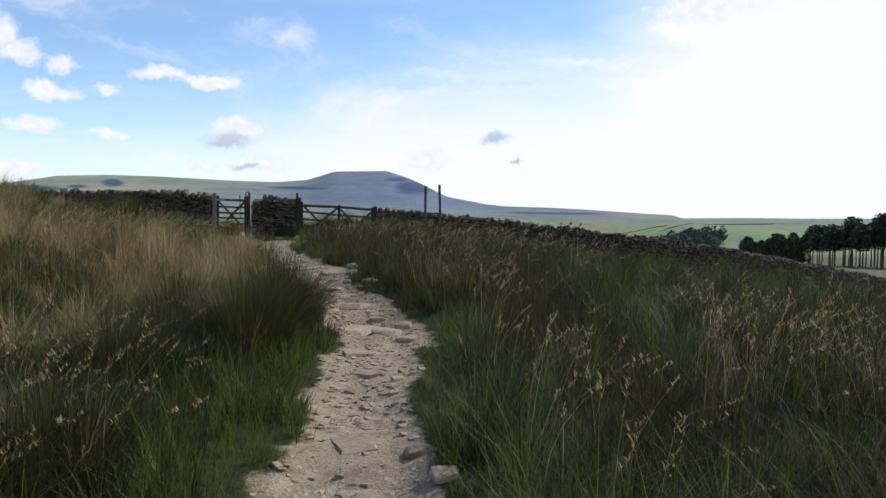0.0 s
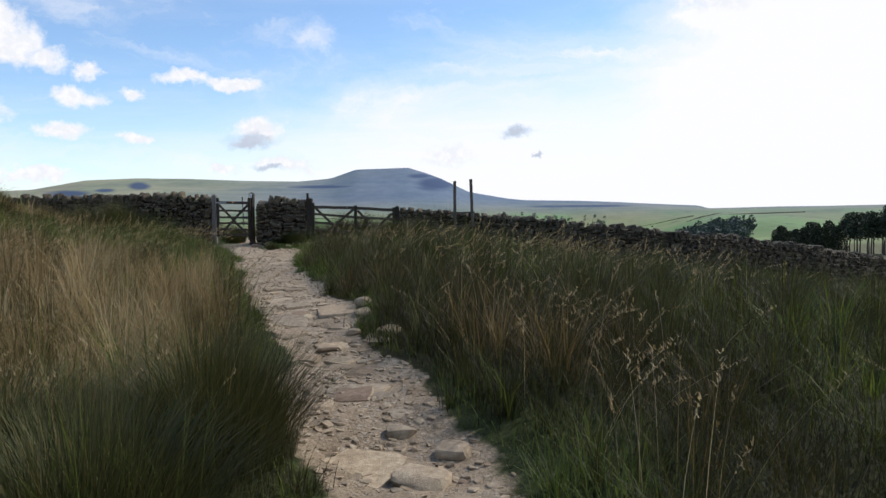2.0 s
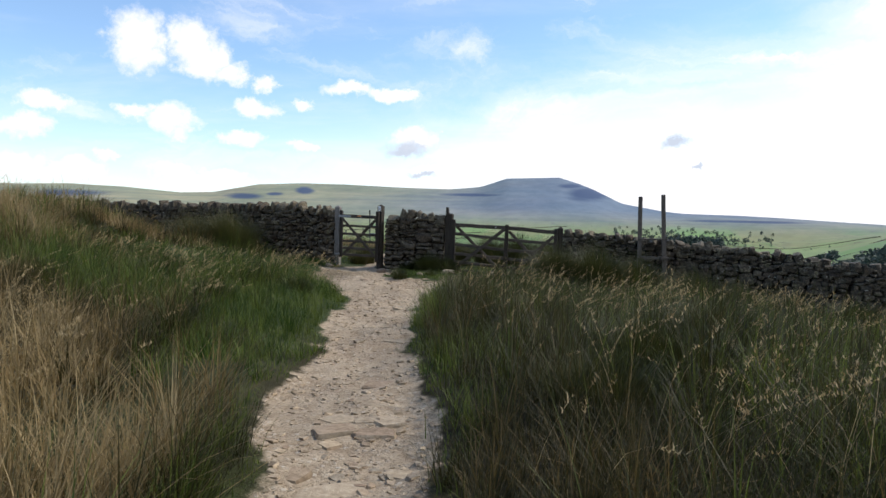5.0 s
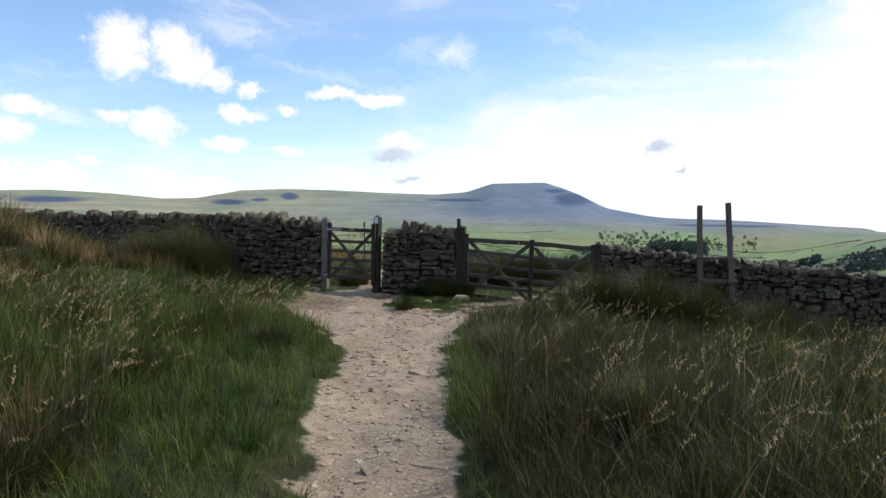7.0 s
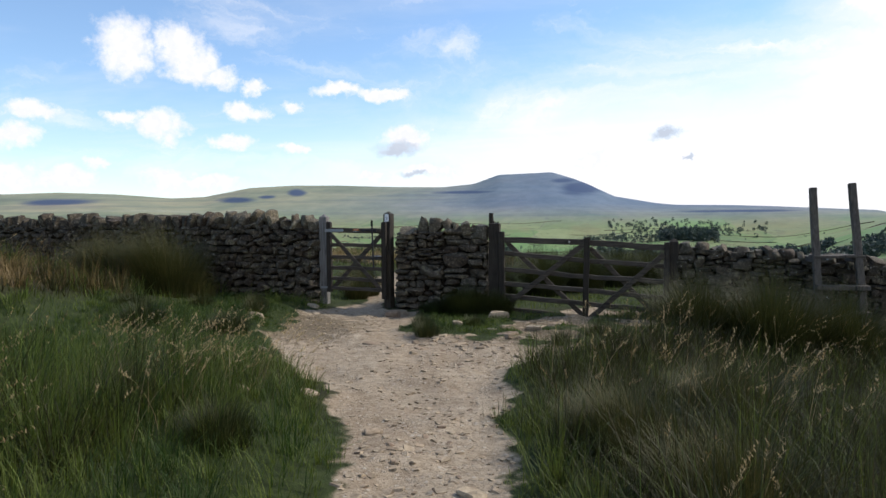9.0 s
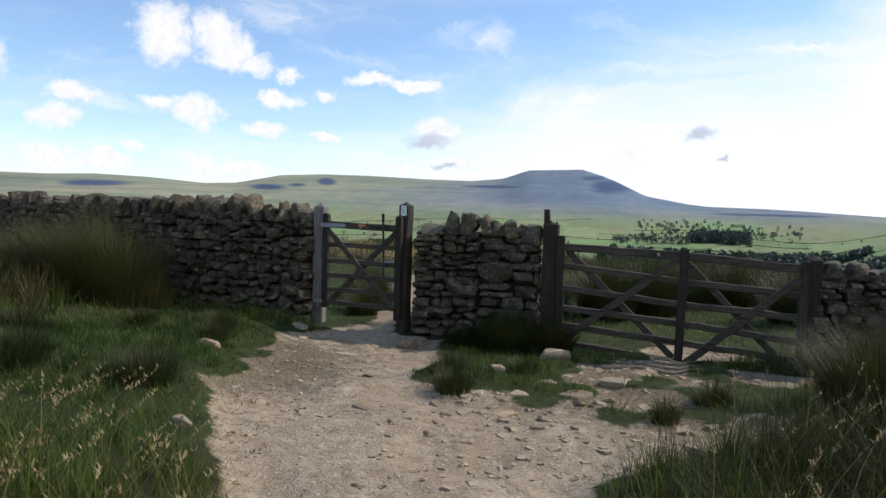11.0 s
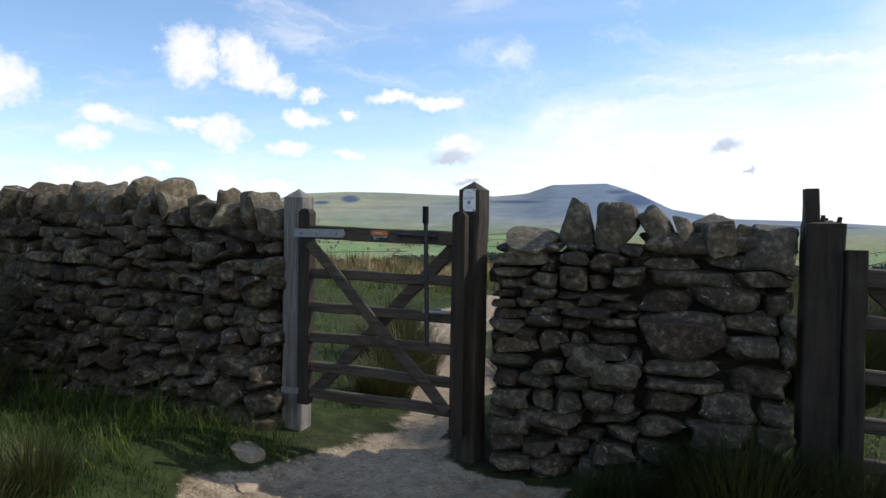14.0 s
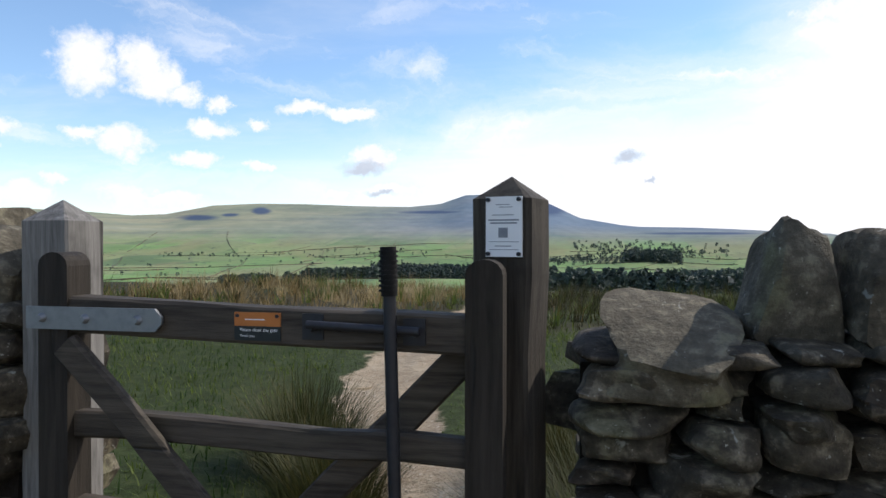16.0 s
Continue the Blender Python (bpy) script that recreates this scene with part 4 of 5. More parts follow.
# ---- the field gate ----
def field_gate():
    post = empty("gate_post", "dark split timber gate post beside the field gate", "post", (-5.27, 23.72, 0.45), "field gate posts")
    part("post", square_post(0, 0, 0, 1.60, 0.165, M_DARKPOST, 0.02, 31), post)
    part("splinter", beam((-0.055, 0.0, 1.55), (-0.056, 0.0, 1.765), 0.065, 0.09, M_DARKPOST, seed=33, bow=0.006, taper=0.9), post)
    for k, (u, v, h) in enumerate(((-0.01, -0.03, 1.640), (0.015, 0.02, 1.628), (0.055, -0.04, 1.632), (0.035, 0.045, 1.618))):
        part("splinter", beam((u, v, 1.56), (u + 0.004, v, h), 0.028, 0.035, M_DARKPOST, seed=133 + k, bow=0.005, taper=0.55, segs=3), post)
    p2 = empty("gate_post", "short weathered wooden post closing the field gate", "post", (-2.66, 23.55, 0.40), "field gate posts")
    part("post", square_post(0, 0, 0, 1.38, 0.12, M_DARKPOST, 0.05, 32), p2)
    gate = empty("field_gate", "closed six-bar wooden field gate, dark and weathered", "gate", (-3.95, 23.58, 0.65))
    inv = Matrix.Translation(-Vector(gate.location))

    def p(name, me, label=""):
        part(name, me, gate, label).matrix_parent_inverse = inv
    y0, y1 = 23.64, 23.50
    lefts, mids, rights = (1.805, 1.605, 1.352, 1.140, 0.945, 0.755), (1.765, 1.495, 1.262, 1.056, 0.868, 0.652), (1.695, 1.430, 1.205, 0.970, 0.775, 0.560)
    ym = (y0 + y1) / 2
    for i, (a, m, b) in enumerate(zip(lefts, mids, rights)):
        name, w = ("top_rail", 0.085) if i == 0 else ("rail", 0.068)
        p(name, beam((-5.14, y0, a), (-3.90, ym, m), w, 0.05, M_RAIL, seed=40 + i, bow=0.007, segs=6))
        p(name, beam((-3.905, ym + 0.003, m), (-2.74, y1, b), w, 0.05, M_RAIL, seed=60 + i, bow=0.007, segs=6))
    p("stile", beam((-5.145, y0 - 0.01, 0.60), (-5.145, y0 - 0.01, 1.93), 0.085, 0.08, M_DARKPOST, seed=50, bow=0.006))
    p("stile", beam((-2.76, y1 - 0.01, 0.50), (-2.76, y1 - 0.01, 1.77), 0.075, 0.07, M_GATEPOST, seed=51))
    p("upright", beam((-3.895, ym - 0.052, 0.585), (-3.868, ym - 0.052, 1.84), 0.085, 0.05, M_DARKPOST, seed=52))
    p("brace", beam((-5.08, y0 + 0.042, 1.77), (-3.94, ym + 0.042, 0.69), 0.070, 0.03, M_RAIL, seed=53))
    p("brace", beam((-5.11, y0 - 0.042, 0.77), (-3.91, ym - 0.042, 1.745), 0.075, 0.03, M_RAIL, seed=54))
    p("brace", beam((-3.83, ym + 0.042, 1.69), (-2.80, y1 + 0.042, 0.62), 0.070, 0.03, M_RAIL, seed=55))
    p("brace", beam((-3.85, ym - 0.042, 0.63), (-2.80, y1 - 0.042, 1.60), 0.075, 0.03, M_RAIL, seed=56))
    chain = rod((-4.13, ym - 0.030, 1.775), (-4.13, ym - 0.065, 1.770), 0.016, M_STEEL, 8)
    p("staple", chain, "bright worn steel staple on the top rail")


field_gate()


# ---- the ladder stile ----
def ladder_stile():
    st = empty("ladder_stile", "grey wooden ladder stile leaning over the dry stone wall", "stile", (-0.75, 22.9, 0.2))
    inv = Matrix.Translation(-Vector(st.location))

    def p(name, me, label=""):
        part(name, me, st, label).matrix_parent_inverse = inv
    for x0, x1 in ((-0.95, -0.975), (-0.44, -0.52)):
        p("pole", beam((x0, 22.70, 0.10), (x1, 23.18, 2.49 if x0 < -0.6 else 2.54), 0.085, 0.075, M_STILE, seed=int(-x0 * 100), bow=0.006, segs=8))
        p("pole", beam((x0, 24.55, 0.10), (x1, 24.05, 1.55), 0.085, 0.075, M_STILE, seed=int(-x0 * 70), bow=0.006, segs=8))
    for z, y in ((0.55, 22.75), (0.90, 22.82), (1.22, 22.88)):
        p("step", beam((-1.00, y, z), (-0.40, y, z), 0.06, 0.13, M_STILE, side=(0, 1, 0), seed=int(z * 50)))
    for y in (23.02, 23.17):
        p("platform_board", beam((-1.00, y, 1.60), (-0.42, y, 1.61), 0.035, 0.14, M_STILE, side=(0, 1, 0), seed=int(y * 9)))
    for z, y in ((0.7, 24.4), (1.1, 24.28), (1.5, 24.15)):
        p("step", beam((-1.00, y, z), (-0.40, y, z), 0.06, 0.13, M_STILE, side=(0, 1, 0), seed=int(z * 60)))
    p("bearer", beam((-0.965, 23.0, 1.56), (-0.965, 24.15, 1.56), 0.07, 0.05, M_STILE, side=(1, 0, 0), seed=71))
    p("bearer", beam((-0.48, 23.0, 1.56), (-0.48, 24.15, 1.56), 0.07, 0.05, M_STILE, side=(1, 0, 0), seed=72))


ladder_stile()


# ---- grass ----
def blades(px, py, h, w, lean, yaw, tone, curl=0.5, z0=None, bends=2):
    """Arrays of grass blades, each a bent tapering strip."""
    n = len(px)
    z = height(px, py) - 0.02 if z0 is None else z0
    dx, dy = np.cos(yaw), np.sin(yaw)
    sx, sy = -dy, dx
    verts = np.zeros((n, 2 * bends + 1, 3), np.float32)
    for k in range(bends + 1):
        f = k / bends
        out = lean * h * f ** (1 + curl)
        up = h * (f - 0.45 * lean * f ** 2)
        ww = w * (1 - f) ** 0.7 / 2 if k else w / 2
        cx, cy, cz = px + dx * out, py + dy * out, z + up
        if k < bends:
            verts[:, 2 * k] = np.stack([cx - sx * ww, cy - sy * ww, cz], 1)
            verts[:, 2 * k + 1] = np.stack([cx + sx * ww, cy + sy * ww, cz], 1)
        else:
            verts[:, 2 * k] = np.stack([cx, cy, cz], 1)
    tri = []
    for k in range(bends - 1):
        a = 2 * k
        tri += [(a, a + 1, a + 3), (a, a + 3, a + 2)]
    a = 2 * (bends - 1)
    tri.append((a, a + 1, a + 2))
    tri = np.array(tri)
    m = 2 * bends + 1
    faces = (np.arange(n)[:, None, None] * m + tri[None]).reshape(-1, 3)
    return verts.reshape(-1, 3), faces, np.repeat(tone, m)


def clear_of_things(x, y):
    """True where nothing built stands in the way of a blade."""
    ok = ~((np.abs(y - 23.86) < 0.34) & (x > -40) & (x < -5.1))
    yr = np.interp(x, [p[0] for p in RIGHT], [p[1] for p in RIGHT])
    ok &= ~((np.abs(y - yr) < 0.36) & (x > -2.8))
    yl = np.interp(-x, [-p[0] for p in LEFT], [p[1] for p in LEFT])
    ok &= ~((np.abs(y - yl) < 0.36) & (x < -8.2))
    return ok & ~((np.abs(y - 23.6) < 0.12) & (x > -8.3) & (x < -2.5))


def scatter(x0, x1, y0, y1, per_m2, seed):
    r = np.random.default_rng(seed)
    n = int((x1 - x0) * (y1 - y0) * per_m2)
    return r.uniform(x0, x1, n), r.uniform(y0, y1, n), r


def rank_tone(x, y):
    """How bleached the rank grass is, 0 green to 1 straw."""
    dry = ss(value_noise(x, y, 2.6, 4) * 0.5 + value_noise(x, y, 0.9, 5) * 0.5, 0.34, 0.70)
    yc = np.clip(y, -6, 23)
    dl = np.interp(yc, EDGE_Y, EDGE_L) - x
    far_in = 1.3 * (1 - ss(y, 6.2, 7.6)) + 0.8 * (1 - ss(y, 4.4, 6.0))
    strip = 1 - ss(dl, 0.55, 1.25) * (1 - ss(y, 12.8, 14.8))
    left = ss((dl - far_in), 0.12, 0.55) * (1 - 0.8 * ss(y, 11.5, 14.5) * strip)
    bank = ss(-x, 8.5, 10.5) * ss(y, 13, 17) * 0.9
    green = ss(dl, 0.05, 0.4) * ss(y, 11.5, 14.5) * (1 - bank) * strip
    right = ss(-dl, 1.2, 1.8)
    rough_side = right * (1 - 0.4 * (1 - ss(y, 9, 12)))
    edge = ss(dl, 0.0, 0.15) * (1 - left) * (1 - green) * ss(y, 7.0, 8.5)
    heath = 0.9 * ss(-dl, 1.5, 2.8)
    out = 0.25 - 0.14 * edge + 0.11 * right + dry * (0.24 + 0.10 * left - 0.16 * rough_side) * (1 - 0.75 * green) + (0.33 - 0.10 * ss(dl, 1.4, 2.4) * (1 - ss(y, 11, 13))) * left + 0.46 * bank - 0.19 * green
    return out * (1 - heath) + 0.31 * heath


def grass_bed(name, label, zones, seed, mat):
    """Tussocks of arching blades over a bed of shorter ones. A zone: its extent, tussocks and bed blades per square metre, blade size, bends."""
    vs, fs, ts, base = [], [], [], 0

    def add(v, f, t):
        nonlocal base
        vs.append(v), fs.append(f + base), ts.append(t)
        base += len(v)

    for k, (x0, x1, y0, y1, tufts, bed, size, bends) in enumerate(zones):
        # tussocks
        cx, cy, r = scatter(x0, x1, y0, y1, tufts, seed + k)
        s = -inside(cx, cy)
        keep = (s > 0.05) & clear_of_things(cx, cy)
        cx, cy, s = cx[keep], cy[keep], s[keep]
        n = len(cx)
        law = lush(cx, cy)
        big = value_noise(cx, cy, 1.1, 1) * 0.6 + value_noise(cx, cy, 0.5, 4) * 0.4
        hh = (0.20 + 0.37 * ss(s, 0.0, 0.40)) * (1 - 0.74 * law) * (1 - 0.45 * ss(cy, 23.9, 24.2) * law) * (0.35 + 1.2 * big) * r.uniform(0.7, 1.35, n)
        west = ss(np.interp(np.clip(cy, -6, 23), EDGE_Y, EDGE_L) - cx, 0.1, 0.4)
        fresh = west * (r.random(n) < 0.36 - 0.28 * law - 0.20 * ss(cy, 7.0, 8.0) * (1 - ss(cy, 12, 14)) - 0.16 * ss(cy, 9, 11) * (1 - ss(cy, 16, 18)))
        tone = rank_tone(cx, cy) * (1 - law) + 0.01 * law + r.normal(0, 1, n) * (0.06 + 0.09 * west) - 0.12 * (1 - ss(s, 0.1, 0.45))
        tone = tone * (1 - fresh) + fresh * r.normal(0.11, 0.04, n)
        per = 42 if size < 2 else 26
        i = np.repeat(np.arange(n), per)
        m = len(i)
        a = r.uniform(0, 2 * np.pi, m)
        rad = np.abs(r.normal(0, 0.06, m)) * np.sqrt(size)
        bx, by = cx[i] + rad * np.cos(a), cy[i] + rad * np.sin(a)
        h = hh[i] * r.uniform(0.5, 1.15, m)
        yaw = a + r.normal(0, 0.5, m)
        lean = np.clip(r.normal(0.52, 0.26, m), 0.05, 1.1)
        yaw = np.arctan2(np.sin(yaw) + 0.15, np.cos(yaw) + 0.35)
        add(*blades(bx, by, h, (0.0038 + 0.003 * r.random(m)) * size, lean, yaw, np.clip(tone[i] + r.normal(0, 0.07, m), 0, 1), bends=bends))
        # the bed between them
        x, y, r = scatter(x0, x1, y0, y1, bed, seed + 40 + k)
        s = -inside(x, y)
        clump = value_noise(x, y, 0.3, 2)
        keep = (s > 0.0 + 0.10 * r.random(len(x))) & clear_of_things(x, y) & (clump + 0.5 * r.random(len(x)) > 0.30)
        x, y, s = x[keep], y[keep], s[keep]
        n = len(x)
        law = lush(x, y)
        h = (0.10 + 0.22 * ss(s, 0.02, 0.32)) * (1 - 0.62 * law) * r.uniform(0.5, 1.3, n)
        verge = 1 - ss(s, 0.05, 0.30)
        tone = (rank_tone(x, y) - 0.04) * (1 - law) * (1 - verge) + np.maximum((0.01 + 0.05 * ss(x, -7.2, -6.6) + 0.04 * ss(y, 24.0, 24.4)) * law, verge * (0.07 + 0.15 * (1 - ss(y, 6.5, 9)) * (x > -1.2 - 0.2 * np.maximum(y - 6, 0)))) + r.normal(0, 0.06, n) + (0.28 * (value_noise(x, y, 0.38, 0) - 0.5) + 0.16 * (value_noise(x, y, 0.13, 3) - 0.5)) * (0.4 + 0.6 * ss(np.interp(np.clip(y, -6, 23), EDGE_Y, EDGE_L) - x, 0.0, 0.4))
        add(*blades(x, y, h, (0.004 + 0.003 * r.random(n)) * size, r.uniform(0.2, 0.9, n), r.uniform(0, 6.28, n), np.clip(tone, 0, 1), bends=2))
    me = big_mesh(name, np.vstack(vs), np.vstack(fs), mat, [("tone", np.concatenate(ts))])
    tagged(new(name, me), label, "grass", kind="stuff")


grass_bed("grass", "rank moor grass, green at the roots and bleached tan at the tips", [
    (-3.6, 1.4, 0.6, 12.5, 16, 1100, 1.0, 3), (-9.2, -1.4, 12.5, 20.0, 14, 900, 1.1, 2), (-9.6, -3.2, 20.0, 23.6, 22, 1500, 1.0, 2), (-3.2, -1.4, 20.0, 23.6, 14, 700, 1.1, 2), (1.4, 4.5, 1.0, 23.0, 9, 200, 1.6, 2), (-1.4, 1.4, 12.5, 23.3, 11, 300, 1.4, 2),
    (-6.5, -3.6, 2.0, 12.5, 10, 260, 1.5, 2), (-9.5, -6.5, 3.0, 12.5, 8, 150, 1.9, 2), (-13, -8.6, 12.5, 24.0, 9, 240, 1.7, 2), (-18, -9.5, 5, 25.0, 4, 60, 2.8, 2),
    (4.5, 9, 2, 26, 5, 80, 2.6, 2), (9, 18, 4, 33, 2.2, 30, 4.0, 2), (-30, -18, 8, 28, 1.6, 20, 4.5, 2), (-13, 2, 24.1, 33, 4, 200, 2.0, 2), (-18, 8, 33, 48, 2.2, 40, 3.6, 2)], 50, M_GRASS)


def seeding_grass():
    """Long pale stalks with drooping seed heads above the rank grass."""
    vs, fs, ts, base = [], [], [], 0
    for k, (x0, x1, y0, y1, dens, size) in enumerate(((-0.6, 3.0, 1.2, 6.5, 62, 1.0), (-1.4, 2.0, 6.5, 12, 34, 1.0), (-4.2, -1.0, 1.5, 11, 66, 1.0), (-3.8, 1.5, 12, 21.5, 30, 1.0), (-9, -4.0, 9, 19, 64, 1.1), (3.5, 8, 2, 20, 2, 1.7), (-15, -9, 10, 23, 6, 1.8), (-9, -4.2, 2, 9, 10, 1.5), (-13, -3, 26, 34, 1.5, 1.8))):
        x, y, r = scatter(x0, x1, y0, y1, dens, 900 + k)
        s = -inside(x, y)
        patch = value_noise(x, y, 1.1, 3)
        keep = (s > 0.35) & (lush(x, y) < 0.4) & clear_of_things(x, y) & (patch + 0.3 * r.random(len(x)) > 0.66)
        x, y = x[keep], y[keep]
        n = len(x)
        h, lean = r.uniform(0.45, 0.80, n), np.clip(r.normal(0.56, 0.20, n), 0.05, 0.9)
        yaw = r.normal(0.5, 0.8, n)
        tone = np.clip(r.normal(0.84, 0.12, n), 0.4, 1)
        v, f, t = blades(x, y, h, np.full(n, 0.0034 * size), lean, yaw, tone, bends=4)
        vs.append(v), fs.append(f + base), ts.append(t)
        base += len(v)
        nodes = v.reshape(n, 9, 3)
        neck, tip = (nodes[:, 6] + nodes[:, 7]) / 2, nodes[:, 8]
        for j in range(12):
            q = neck + (tip - neck) * (0.35 + 0.65 * j / 11) + r.normal(0, 0.004, (n, 3))
            v, f, t = blades(q[:, 0], q[:, 1], r.uniform(0.018, 0.034, n), np.full(n, 0.0058 * size), np.full(n, 0.9), r.uniform(0, 6.28, n), np.clip(tone + r.normal(0, 0.06, n), 0, 1), z0=q[:, 2], bends=2)
            vs.append(v), fs.append(f + base), ts.append(t)
            base += len(v)
    me = big_mesh("seeding_grass", np.vstack(vs), np.vstack(fs), M_GRASS, [("tone", np.concatenate(ts))])
    tagged(new("seeding_grass", me), "bleached straw-coloured grass stalks with drooping seed heads", "grass", kind="stuff")


seeding_grass()


def rush_clump(x, y, rad, tall, count, tone, label, seed, drift=(0.0, 0.0)):
    r = np.random.default_rng(seed)
    a, d = r.uniform(0, 6.28, count), np.sqrt(r.random(count)) * rad
    bx, by = d * np.cos(a) * 0.7, d * np.sin(a) * 0.7
    h = tall * r.uniform(0.55, 1.1, count) * (1 - 0.25 * d / rad)
    yaw = np.arctan2(np.sin(a) * d / rad + drift[1] + r.normal(0, 0.25, count), np.cos(a) * d / rad + drift[0] + r.normal(0, 0.25, count))
    lean = np.clip(0.12 + 0.5 * d / rad + r.normal(0, 0.12, count), 0.03, 0.95)
    z = float(height(x, y))
    zz = height(x + bx, y + by) - z - 0.03
    w, tones = 0.0042 + 0.003 * r.random(count), np.clip(r.normal(tone, 0.16, count), 0, 1)
    ob = empty("rush_clump", label, "rushes", (x, y, z), "rush clumps")
    dead = tones > tone + 0.12
    for name, k in (("green_growth", ~dead), ("dead_growth", dead)):
        v, f, t = blades(bx[k], by[k], h[k], w[k], lean[k], yaw[k], tones[k], z0=zz[k], bends=3, curl=0.8)
        part(name, big_mesh(name, v, f, M_RUSH, [("tone", t)]), ob, "bleached straw-coloured stems" if name == "dead_growth" else "")


